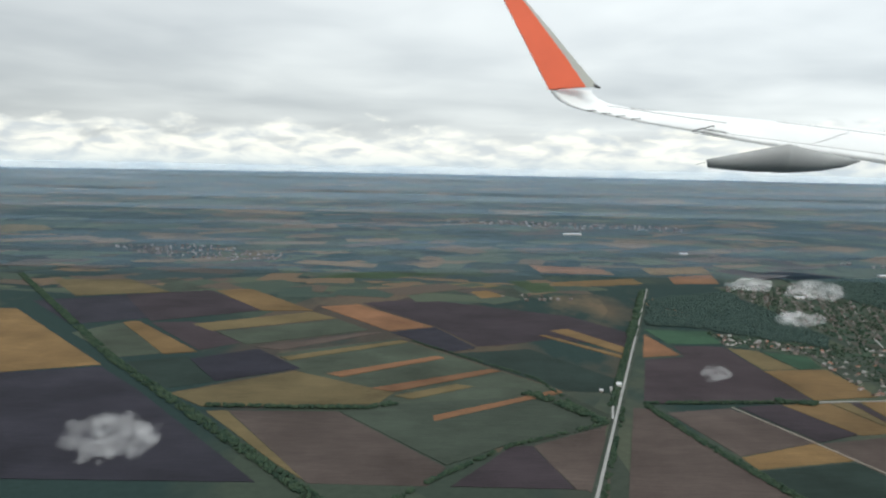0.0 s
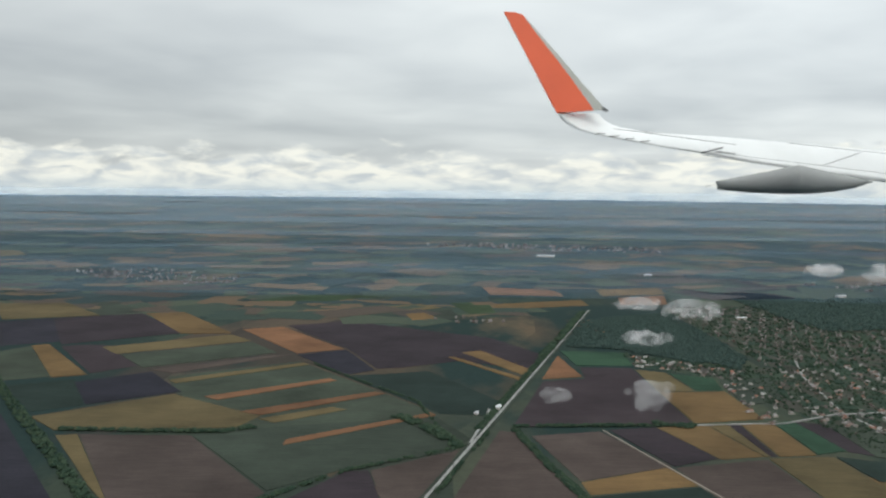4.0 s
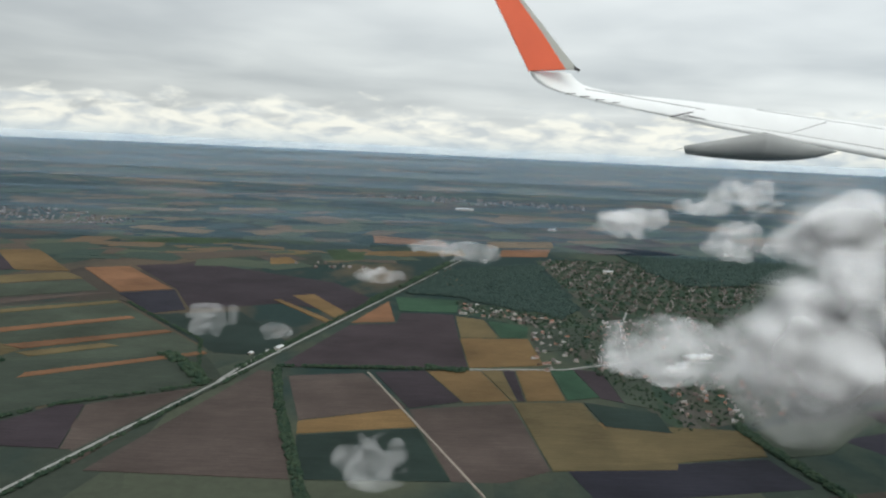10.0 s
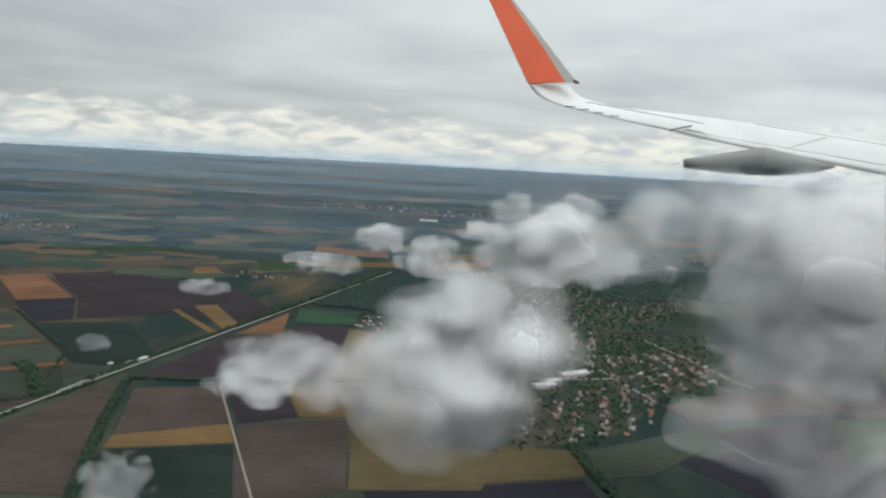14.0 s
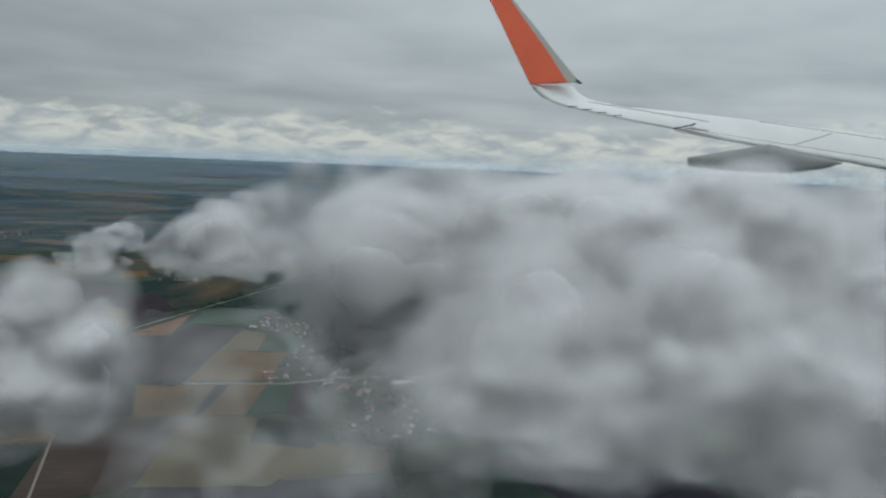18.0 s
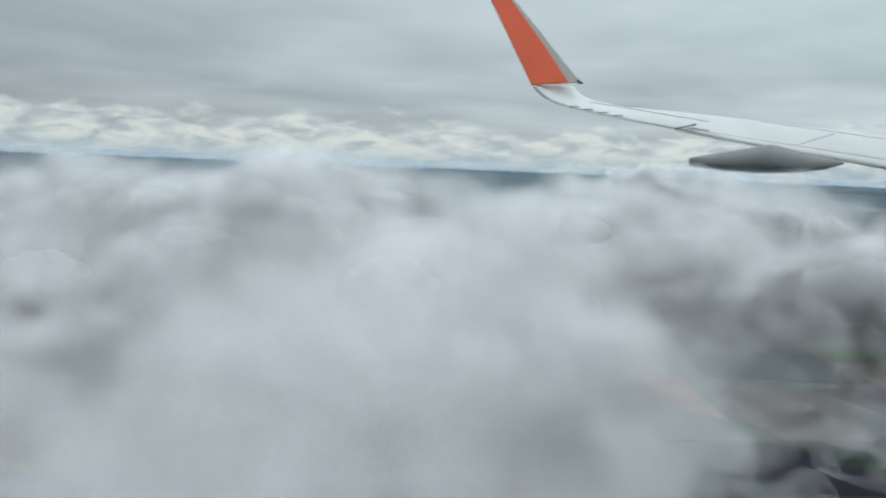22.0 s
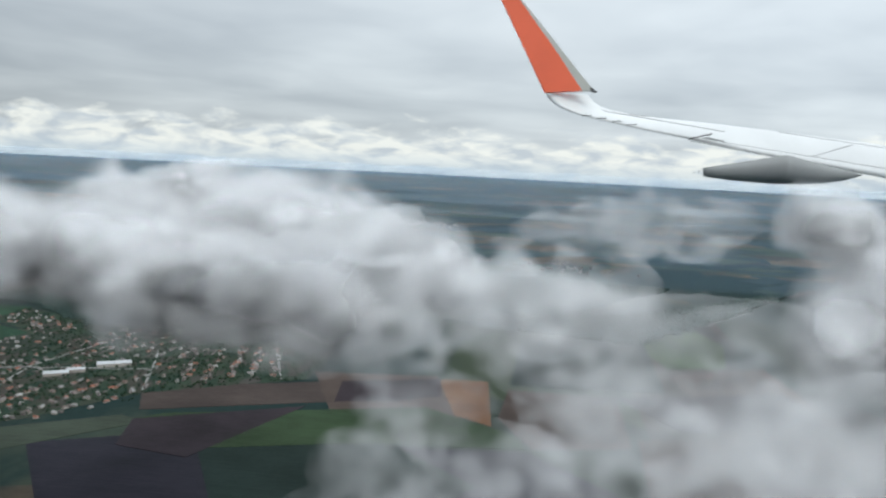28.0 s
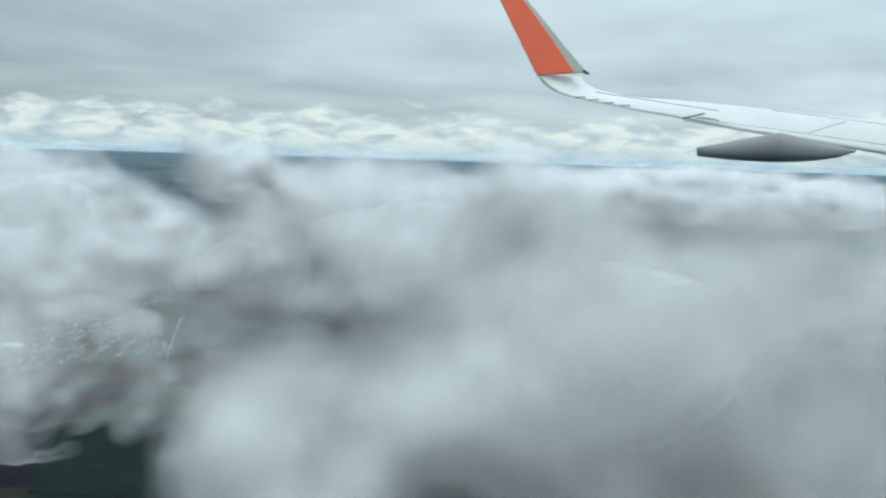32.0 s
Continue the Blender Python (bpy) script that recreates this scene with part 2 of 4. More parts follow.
def vapour(name, tint, thick, grain, ragged, fine, least, through_=0.22):
    """Cloud: thin veils of droplets that scatter light both ways and let the rest pass."""
    m = Mat(name)
    m.t.nodes.remove(m.b)
    p = m.place()
    n = m.mix(fine, m.noise(p, grain, 4, 0.5), m.noise(p, grain * 4.5, 3, 0.5))
    veil = m.node("ShaderNodeMapRange", **{"From Min": ragged, "From Max": ragged + 0.22, "To Min": least, "To Max": thick})
    m.link(n, veil.inputs[0])
    g = m.node("ShaderNodeNewGeometry")
    bend = m.node("ShaderNodeVectorMath")
    bend.operation = "MULTIPLY_ADD"
    m.link(g.outputs["Normal"], bend.inputs[0])
    bend.inputs[1].default_value = (0.10, 0.10, 0.10)
    bend.inputs[2].default_value = (0.0, -0.12, 0.8)
    unit = m.node("ShaderNodeVectorMath")
    unit.operation = "NORMALIZE"
    m.link(bend.outputs[0], unit.inputs[0])
    d = m.node("ShaderNodeBsdfDiffuse", Color=(*tint, 1))
    m.link(unit.outputs[0], d.inputs["Normal"])
    tl = m.node("ShaderNodeBsdfTranslucent", Color=(*tint, 1))
    body = m.node("ShaderNodeMixShader", Fac=through_)
    m.link(d.outputs[0], body.inputs[1])
    m.link(tl.outputs[0], body.inputs[2])
    clear = m.node("ShaderNodeBsdfTransparent")
    out = m.node("ShaderNodeMixShader")
    m.link(veil.outputs[0], out.inputs[0])
    m.link(clear.outputs[0], out.inputs[1])
    m.link(body.outputs[0], out.inputs[2])
    m.link(out.outputs[0], m.t.nodes["Material Output"].inputs[0])
    return m.mat


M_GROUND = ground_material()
M_ASPHALT = plain("pale_road_surface", (0.25, 0.245, 0.235), 0.9, scale=1.5)
M_TRACK = plain("dirt_track", (0.22, 0.19, 0.16), 1.0, scale=2.0)
M_LEAF = island_tone("hedge_leaves", (0.020, 0.038, 0.026), (0.040, 0.060, 0.036))
M_WOOD = island_tone("forest_leaves", (0.030, 0.050, 0.045), (0.042, 0.064, 0.054))
M_WALL = random_tone("house_plaster", ((0.0, (0.33, 0.30, 0.26)), (0.5, (0.42, 0.39, 0.35)), (1.0, (0.26, 0.21, 0.17))))
M_ROOF = random_tone("roof_tiles", ((0.0, (0.30, 0.12, 0.08)), (0.35, (0.20, 0.11, 0.09)), (0.6, (0.19, 0.17, 0.165)), (0.85, (0.28, 0.265, 0.26)), (1.0, (0.38, 0.37, 0.36))))
M_SHED = plain("white_sheet_roof", (0.46, 0.47, 0.48), 0.5)
M_WHITE = plain("white_wing_paint", (0.74, 0.745, 0.74), 0.45, 0, 0.35, 0.004, 0.05)
M_ORANGE = plain("orange_wing_paint", (0.80, 0.135, 0.055), 0.4, 0, 0.5, 0.005, 0.05)
M_EDGE = plain("bare_leading_edge", (0.46, 0.46, 0.42), 0.35, 0.2, 0.5, 0.006, 0.06)
M_GREY = plain("grey_fairing_paint", (0.31, 0.315, 0.31), 0.5, 0, 0.3, 0.005, 0.06)
M_SEAM = plain("panel_seam", (0.42, 0.42, 0.42), 0.8)
M_DARK = plain("dark_fitting", (0.10, 0.10, 0.10), 0.7)
DROPLETS = (0.935, 0.935, 0.94)
VAPOURS = {
    "core": vapour("core_vapour", DROPLETS, 0.55, 0.10, 0.25, 0.1, 0.35),
    "mantle": vapour("mantle_vapour", DROPLETS, 0.24, 0.14, 0.34, 0.15, 0.12),
    "veil": vapour("veil_vapour", DROPLETS, 0.10, 0.18, 0.38, 0.2, 0.03),
    "shred": vapour("shred_vapour", DROPLETS, 0.05, 0.22, 0.39, 0.25, 0.008),
    "mist": vapour("mist_vapour", DROPLETS, 0.045, 0.20, 0.38, 0.2, 0.010),
}
# tinted veils that lay the pale blue of distant air over the land
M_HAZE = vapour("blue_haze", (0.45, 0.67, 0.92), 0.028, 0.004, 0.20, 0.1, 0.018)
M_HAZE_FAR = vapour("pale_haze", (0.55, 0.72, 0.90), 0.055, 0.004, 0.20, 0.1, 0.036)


# ---- small builders ----
def mesh_of(name, bm, material, smooth=False):
    me = bpy.data.meshes.new(name)
    bm.to_mesh(me)
    bm.free()
    me.materials.append(material)
    if smooth:
        me.polygons.foreach_set("use_smooth", [True] * len(me.polygons))
    return me


def part(name, bm, material, parent, label="", smooth=False, data=None):
    ob = new(name, data or mesh_of(name, bm, material, smooth))
    ob.parent = parent
    return tagged(ob, label)


def thing(name, m, label, category, group="", kind=""):
    e = new(name)
    e.matrix_basis = m
    return tagged(e, label, category, group, kind)


def slab(bm, points, z0, z1):
    """A plate with the outline points (anticlockwise from above) between two heights."""
    low = [bm.verts.new((x, y, z0)) for x, y in points]
    top = [bm.verts.new((x, y, z1)) for x, y in points]
    bm.faces.new(top)
    bm.faces.new(low[::-1])
    n = len(points)
    for i in range(n):
        bm.faces.new((low[i], low[(i + 1) % n], top[(i + 1) % n], top[i]))
    return bm


def box(bm, x0, y0, z0, x1, y1, z1):
    return slab(bm, [(x0, y0), (x1, y0), (x1, y1), (x0, y1)], z0, z1)


def raw_mesh(name, verts, faces, material, smooth=False):
    me = bpy.data.meshes.new(name)
    me.from_pydata(verts, [], faces)
    me.materials.append(material)
    if smooth:
        me.polygons.foreach_set("use_smooth", [True] * len(me.polygons))
    return me


def inside(x, y, poly):
    hit = False
    for (ax, ay), (bx, by) in zip(poly, poly[1:] + poly[:1]):
        if (ay > y) != (by > y) and x < (bx - ax) * (y - ay) / (by - ay) + ax:
            hit = not hit
    return hit


# ---- ground ----
bm = bmesh.new()
ring = [(0, -300)] + [(4920 * math.sin(a), 150 + 4850 * math.cos(a)) for a in np.linspace(-2.2, 2.2, 60)]
slab(bm, ring[::-1], -3.0, 0.0)
ground = tagged(new("ground", mesh_of("ground", bm, M_GROUND)), "flat open farmland with dark woods reaching the horizon, its far part tinted blue for haze", "ground", kind="structure")

level = [0.04]


def field(kind, *corners):
    level[0] = 0.04 + (level[0] + 0.007) % 0.11
    b = bmesh.new()
    slab(b, list(corners), 0.0, level[0])
    ob = new("field", mesh_of("field", b, SOILS[kind]))
    return tagged(ob, FIELD_WORDS[kind], "field", kind="structure")


def strip(kind, *corners):
    b = bmesh.new()
    slab(b, list(corners), 0.0, 0.2)
    ob = new("field_strip", mesh_of("field_strip", b, SOILS[kind]))
    return tagged(ob, "narrow mown strip of stubble across a green field", "field", kind="structure")


field("ochre", (-137.1, 176.1), (-93.6, 194.2), (-158.6, 269.5), (-199.9, 269.4))
field("plough", (-104.9, 117.5), (-32.8, 118.8), (-74.5, 171.6), (-92.5, 191.8), (-145.3, 174.1))
field("green", (-93.3, 202.1), (-81.8, 207.8), (-111.0, 249.0), (-120.2, 232.3))
field("ochre", (-81.3, 207.1), (-72.5, 210.6), (-106.5, 252.3), (-110.7, 249.1))
field("plough", (-126.8, 245.1), (-104.6, 257.5), (-133.0, 303.7), (-161.8, 286.6))
field("umber", (-102.2, 252.4), (-68.3, 276.2), (-101.4, 318.9), (-132.6, 303.7))
field("stubble", (-151.0, 299.0), (-117.1, 312.4), (-147.0, 344.5), (-181.1, 339.9))
field("green", (-116.7, 312.3), (-92.9, 327.1), (-115.5, 360.7), (-146.4, 344.5))
field("ochre", (-68.8, 275.2), (-49.8, 277.2), (-85.0, 324.3), (-99.9, 318.9))
field("stubble", (-76.9, 238.7), (-38.8, 263.7), (-49.4, 275.1), (-86.3, 249.0))
field("green", (-60.4, 220.5), (-25.1, 244.8), (-38.1, 261.8), (-74.5, 237.3))
field("umber", (-72.6, 212.4), (-62.9, 223.1), (-87.8, 253.2), (-101.1, 249.9))
field("brown", (-48.5, 214.7), (-19.5, 242.5), (-27.3, 239.4), (-57.0, 217.9))
field("plough", (-58.2, 180.4), (-38.8, 194.0), (-55.5, 215.4), (-71.9, 202.0))
field("darkgreen", (-68.2, 173.6), (-58.5, 180.0), (-73.3, 204.8), (-89.3, 196.8))
field("stubble", (-55.1, 159.9), (-15.2, 164.3), (-11.9, 173.3), (-39.9, 191.5), (-66.0, 169.6))
field("green", (-39.7, 192.5), (-11.0, 165.8), (-2.0, 152.8), (30.5, 178.1), (-14.9, 232.7), (-48.7, 209.9))
field("green", (-23.3, 158.3), (1.1, 128.1), (14.1, 140.2), (34.7, 150.7), (38.5, 159.6), (30.5, 175.2), (-9.5, 164.7))
field("brown", (-23.5, 118.8), (-2.4, 118.6), (0.9, 127.2), (-23.6, 158.3), (-48.2, 157.4))
field("stubble", (-31.1, 127.5), (-24.2, 119.8), (-48.6, 157.5), (-53.0, 156.4))
field("umber", (23.6, 118.5), (18.4, 139.1), (14.0, 138.0), (1.8, 118.6))
field("brown", (23.9, 118.4), (26.8, 118.4), (36.3, 152.3), (18.7, 139.1))
field("rust", (-18.1, 244.0), (-4.0, 252.2), (-34.0, 292.1), (-48.2, 285.5))
field("umber", (-2.7, 253.0), (10.8, 224.2), (18.2, 226.2), (36.0, 237.0), (58.5, 226.2), (66.3, 244.6), (47.7, 276.2), (-10.2, 307.4), (-32.8, 295.4))
field("plough", (2.7, 215.9), (10.3, 222.2), (-2.6, 251.3), (-17.5, 241.7))
field("darkgreen", (16.7, 196.3), (31.3, 178.2), (42.5, 177.2), (46.7, 190.1), (26.9, 222.2), (2.7, 214.6), (-15.0, 234.9))
field("ochre", (55.5, 218.6), (59.9, 222.7), (43.3, 253.3), (36.9, 249.7))
field("ochre", (53.7, 212.7), (55.1, 214.9), (34.1, 242.8), (32.3, 241.7))
field("rust", (60.3, 214.8), (72.6, 218.2), (68.8, 246.9))
field("brightgreen", (73.1, 232.8), (91.0, 234.0), (92.1, 253.5), (70.8, 254.8))
field("umber", (48.6, 168.6), (92.1, 174.5), (90.7, 202.1), (89.9, 230.6), (73.9, 230.5), (73.0, 216.1), (60.2, 212.0))
field("ochre", (92.5, 174.1), (110.6, 178.4), (109.7, 204.0), (91.1, 201.6))
field("stubble", (91.3, 202.8), (101.6, 203.9), (99.0, 225.5), (90.5, 229.2))
field("brightgreen", (102.4, 203.9), (109.6, 205.2), (111.7, 218.8), (99.7, 224.8))
field("green", (110.5, 190.7), (122.1, 195.2), (129.1, 220.6), (112.1, 217.5))
field("brown", (59.3, 135.7), (78.9, 144.5), (68.4, 166.3), (52.4, 162.1))
field("umber", (79.4, 144.5), (89.9, 149.6), (82.0, 170.0), (70.8, 167.4))
field("ochre", (90.4, 149.3), (100.1, 151.4), (94.8, 172.0), (82.5, 170.1))
field("stubble", (100.4, 151.4), (101.3, 151.5), (99.9, 173.3), (95.2, 172.1))
field("umber", (101.5, 151.5), (103.0, 151.6), (102.9, 174.0), (100.2, 173.4))
field("ochre", (103.4, 151.6), (111.6, 153.0), (111.2, 175.7), (103.3, 174.1))
field("brightgreen", (112.1, 153.3), (119.4, 156.0), (116.9, 177.1), (111.6, 175.7))
field("umber", (119.6, 155.4), (123.9, 153.2), (123.6, 174.9), (117.2, 176.7))
field("green", (123.9, 152.4), (130.1, 149.8), (135.0, 175.9), (124.0, 174.5))
field("ochre", (60.1, 129.1), (81.2, 134.6), (78.1, 144.0), (59.3, 135.1))
field("darkgreen", (63.6, 110.5), (87.0, 111.9), (81.3, 133.8), (60.2, 128.3))
field("brown", (87.2, 111.9), (95.4, 112.3), (103.3, 117.4), (100.0, 149.7), (79.4, 143.8))
field("stubble", (103.7, 117.4), (124.7, 119.9), (130.5, 135.7), (116.3, 137.3), (114.8, 152.1), (100.6, 150.4))
field("darkgreen", (116.8, 138.5), (128.9, 136.4), (129.1, 147.3), (115.3, 152.1))
field("brown", (28.4, 112.6), (32.9, 132.8), (37.9, 149.2), (19.9, 130.8))
field("brown", (62.3, 110.5), (48.8, 164.3), (45.3, 165.3), (31.1, 110.7))
field("ochre", (104.6, 118.5), (115.7, 120.5), (117.1, 140.2), (101.1, 149.6))
field("stubble", (115.9, 120.5), (142.7, 127.2), (145.4, 139.2), (117.1, 140.2))
field("plough", (108.9, 106.6), (145.0, 114.7), (142.3, 126.1), (106.1, 117.8))
field("green", (144.0, 126.4), (155.3, 129.5), (176.8, 151.6), (170.4, 154.8), (145.6, 139.4))
field("umber", (177.1, 138.5), (192.0, 134.9), (206.3, 168.1), (173.9, 152.8))
field("brown", (172.5, 158.8), (211.6, 172.9), (210.1, 189.3), (188.9, 182.2), (168.1, 169.7))
field("umber", (212.0, 172.8), (226.7, 176.7), (236.1, 182.1), (235.1, 197.3), (210.8, 189.3))
field("rust", (227.3, 176.3), (235.7, 171.7), (248.0, 163.0), (247.6, 197.7), (236.1, 197.5))
field("grass", (174.1, 153.3), (187.7, 144.4), (254.9, 150.7), (252.7, 158.3), (233.2, 172.9), (178.5, 157.6))
field("plough", (193.5, 119.1), (272.5, 127.7), (254.7, 149.5), (183.6, 142.4))
field("brown", (249.5, 168.8), (255.9, 150.6), (276.5, 154.7), (279.4, 190.5), (252.6, 191.3))
field("umber", (290.2, 166.8), (325.1, 179.3), (324.5, 202.4), (279.4, 190.5))
field("brown", (274.5, 127.8), (312.2, 132.0), (320.5, 170.8), (278.7, 160.0))
field("darkgreen", (253.2, 195.5), (293.1, 197.5), (300.9, 267.6), (259.0, 250.5))
field("grass", (300.0, 222.9), (318.1, 227.7), (327.0, 259.8), (322.0, 291.4), (289.9, 286.2))
field("brown", (298.1, 165.1), (329.9, 179.3), (329.7, 230.7), (298.7, 216.3))
field("plough", (180.2, 108.1), (208.8, 113.6), (196.8, 152.5), (160.9, 136.7))
field("brown", (214.9, 158.2), (240.0, 167.6), (234.3, 199.6), (202.3, 196.8))
field("rust", (52.2, 395.8), (90.7, 394.0), (88.3, 414.9), (48.7, 427.7))
field("ochre", (54.0, 345.4), (98.6, 362.3), (97.3, 380.0), (51.0, 361.7))
field("ochre", (111.4, 395.6), (147.4, 407.0), (150.6, 435.1), (112.2, 422.1))
field("rust", (114.3, 365.0), (138.2, 369.1), (145.1, 401.9), (118.3, 390.2))
field("grass", (40.2, 329.6), (52.2, 334.9), (49.7, 369.4), (31.2, 362.0))
field("brown", (167.0, 386.4), (207.4, 417.3), (217.9, 395.2), (182.4, 438.8), (152.3, 417.5))
field("stubble", (14.0, 337.0), (27.7, 348.2), (15.4, 359.2), (1.7, 347.4))
field("ochre", (16.3, 311.9), (27.1, 318.0), (19.8, 332.9), (12.0, 328.3))
field("rust", (87.7, 279.1), (95.3, 281.3), (91.7, 320.5), (84.3, 312.1))
field("grass", (-28.5, 362.7), (-2.9, 384.5), (-45.6, 384.3), (-65.5, 360.9))
field("green", (23.5, 315.1), (43.8, 316.4), (39.2, 346.6), (19.4, 337.3))
field("stubble", (-347.7, 557.6), (-296.5, 573.3), (-364.2, 667.5), (-407.3, 655.3))
field("darkgreen", (-225.7, 336.8), (-164.1, 352.3), (-281.4, 551.8), (-352.5, 539.0))
strip("stubble", (-43.6, 202.5), (-10.9, 227.8), (-13.2, 230.5), (-46.8, 205.9))
strip("rust", (-26.7, 186.6), (0.8, 208.6), (-1.6, 210.9), (-31.0, 189.5))
strip("rust", (-12.0, 174.2), (15.9, 195.3), (13.2, 197.4), (-18.0, 176.7))
strip("stubble", (-7.3, 168.4), (8.0, 180.0), (3.6, 181.8), (-11.7, 170.9))
strip("rust", (-1.7, 152.8), (30.3, 176.4), (29.1, 178.6), (-1.9, 156.5))
field("darkgreen", (205.8, 110.9), (230.0, 110.6), (245.1, 130.8), (219.0, 157.9), (192.6, 139.0))
field("grass", (192.3, 139.6), (220.0, 147.3), (217.8, 161.6), (181.6, 152.6))


# ---- roads ----
def ribbon(name, points, width, z, material, label, category="road"):
    b = bmesh.new()
    for (ax, ay), (bx, by) in zip(points, points[1:]):
        d = Vector((bx - ax, by - ay)).normalized()
        n = Vector((-d.y, d.x)) * width / 2
        slab(b, [(ax - n.x, ay - n.y), (bx - n.x, by - n.y), (bx + n.x, by + n.y), (ax + n.x, ay + n.y)], 0.0, z)
    return tagged(new(name, mesh_of(name, b, material)), label, category, kind="structure")


ribbon("verge", [(7.4, 50.0), (95.9, 346.6)], 2.2, 0.17, SOILS["green"], "dull grassy verge along the straight country road", "verge")
ribbon("road", [(7.4, 50.0), (95.9, 346.6)], 0.6, 0.21, M_ASPHALT, "straight pale asphalt country road between fields")
ribbon("track", [(69.3, 167.2), (89.4, 113.7), (94.9, 99.0)], 0.42, 0.19, M_TRACK, "narrow pale dirt track between fields", "track")
ribbon("side_road", [(43.6, 182.5), (42.2, 173.6), (38.5, 156.4)], 0.6, 0.2, M_ASPHALT, "short pale side road at the crossroads")
ribbon("village_street", [(148.1, 248.5), (139.5, 222.4), (132.9, 185.1), (136.0, 160.7)], 0.5, 0.2, M_ASPHALT, "narrow pale village street between houses", "street")
ribbon("village_street", [(167.3, 171.8), (162.1, 189.0), (155.7, 208.3)], 0.5, 0.22, M_ASPHALT, "narrow pale village street between houses", "street")
ribbon("village_street", [(195.9, 187.0), (181.2, 234.0)], 0.5, 0.24, M_ASPHALT, "narrow pale village street between houses", "street")
ribbon("village_street", [(92.2, 172.4), (114.7, 175.1), (129.6, 183.1), (162.1, 189.0)], 0.5, 0.26, M_ASPHALT, "narrow pale village street between houses", "street")


# ---- trees ----
def clump(rng, verts, faces, x, y, z, r, h):
    """One uneven crown of three stacked rings round a short stem."""
    o = len(verts)
    n = 6
    a0 = rng.random() * 6.3
    rings = ((0.55, 0.18), (1.0, 0.45), (0.62, 0.82))
    for f, k in rings:
        for i in range(n):
            a = a0 + 6.2832 * i / n
            q = r * f * (0.72 + 0.56 * rng.random())
            verts.append((x + q * math.cos(a), y + q * math.sin(a), z + h * k * (0.85 + 0.3 * rng.random())))
    verts.append((x + r * 0.2 * (rng.random() - 0.5), y, z + h))
    for j in range(2):
        for i in range(n):
            k = (i + 1) % n
            faces.append((o + j * n + i, o + j * n + k, o + (j + 1) * n + k, o + (j + 1) * n + i))
    for i in range(n):
        faces.append((o + 2 * n + i, o + 2 * n + (i + 1) % n, o + 3 * n))


def hedgerow(points, width, step, size, label, seed):
    rng = random.Random(seed)
    verts, faces = [], []
    for (ax, ay), (bx, by) in zip(points, points[1:]):
        length = math.hypot(bx - ax, by - ay)
        for i in range(int(length / step)):
            if noise.noise((i * 0.13 + seed, seed * 3.1, 0.5)) < -0.28:
                continue
            k = (i + rng.random()) * step / length
            w = (rng.random() - 0.5) * width
            nx, ny = -(by - ay) / length, (bx - ax) / length
            s = size * (0.55 + 0.8 * rng.random())
            clump(rng, verts, faces, ax + k * (bx - ax) + nx * w, ay + k * (by - ay) + ny * w, 0.0, s, s * 1.5)
    return tagged(new("hedgerow", raw_mesh("hedgerow", verts, faces, M_LEAF)), label, "hedge", kind="stuff")


def wood(poly, count, size, label, seed, material=None):
    rng = random.Random(seed)
    verts, faces = [], []
    xs, ys = [p[0] for p in poly], [p[1] for p in poly]
    made = 0
    while made < count:
        x, y = rng.uniform(min(xs), max(xs)), rng.uniform(min(ys), max(ys))
        if not inside(x + 5 * noise.noise((x * 0.08, y * 0.08, seed)), y + 5 * noise.noise((x * 0.08, y * 0.08, seed + 9)), poly):
            continue
        s = size * (0.6 + 0.7 * rng.random())
        clump(rng, verts, faces, x, y, 0.0, s, s * 1.5)
        made += 1
    return tagged(new("wood", raw_mesh("wood", verts, faces, material or M_WOOD)), label, "woodland", kind="stuff")


hedgerow([(-204.5, 355.3), (-93.0, 200.1), (-27.0, 119.5), (-1.7, 87.2)], 2.6, 0.14, 0.45, "dense dark hedgerow of trees between large fields", 1)
hedgerow([(48.9, 166.4), (54.3, 142.7), (63.1, 112.1), (68.7, 92.5)], 1.7, 0.10, 0.4, "dense dark green hedgerow of trees beside ploughland", 2)
hedgerow([(-14.2, 104.9), (0.3, 123.2), (13.8, 138.6), (36.4, 153.6)], 1.0, 0.13, 0.34, "winding dark hedgerow along a field edge", 3)
hedgerow([(48.6, 168.6), (92.2, 172.2)], 1.0, 0.16, 0.45, "low dark hedge along a field road", 4)
hedgerow([(-54.1, 160.2), (-17.2, 160.8), (-11.0, 164.4)], 1.2, 0.14, 0.5, "short dark hedge between stubble fields", 5)
hedgerow([(143.0, 142.1), (144.1, 133.5), (147.0, 119.0), (150.3, 103.8)], 1.8, 0.10, 0.5, "straight dark hedgerow leading away from the village", 6)
hedgerow([(19.3, 86.0), (43.2, 166.0)], 0.9, 0.4, 0.42, "scattered roadside trees", 7)
hedgerow([(40.4, 166.0), (67.8, 258.0)], 1.6, 0.13, 0.4, "dense row of roadside trees and bushes", 8)
hedgerow([(63.0, 242.0), (91.9, 338.6)], 2.0, 0.25, 0.8, "dense row of roadside trees and bushes", 9)
hedgerow([(36.4, 153.6), (30.0, 164.9), (20.9, 175.3)], 3.5, 0.09, 0.55, "dark thicket near the crossroads", 10)
hedgerow([(82.5, 173.2), (91.1, 170.2)], 2.4, 0.08, 0.5, "small dark copse beside a stubble field", 11)
hedgerow([(-10.2, 230.1), (25.2, 188.6), (32.0, 164.7)], 0.8, 0.16, 0.3, "thin dark hedgerow along the strip fields", 12)
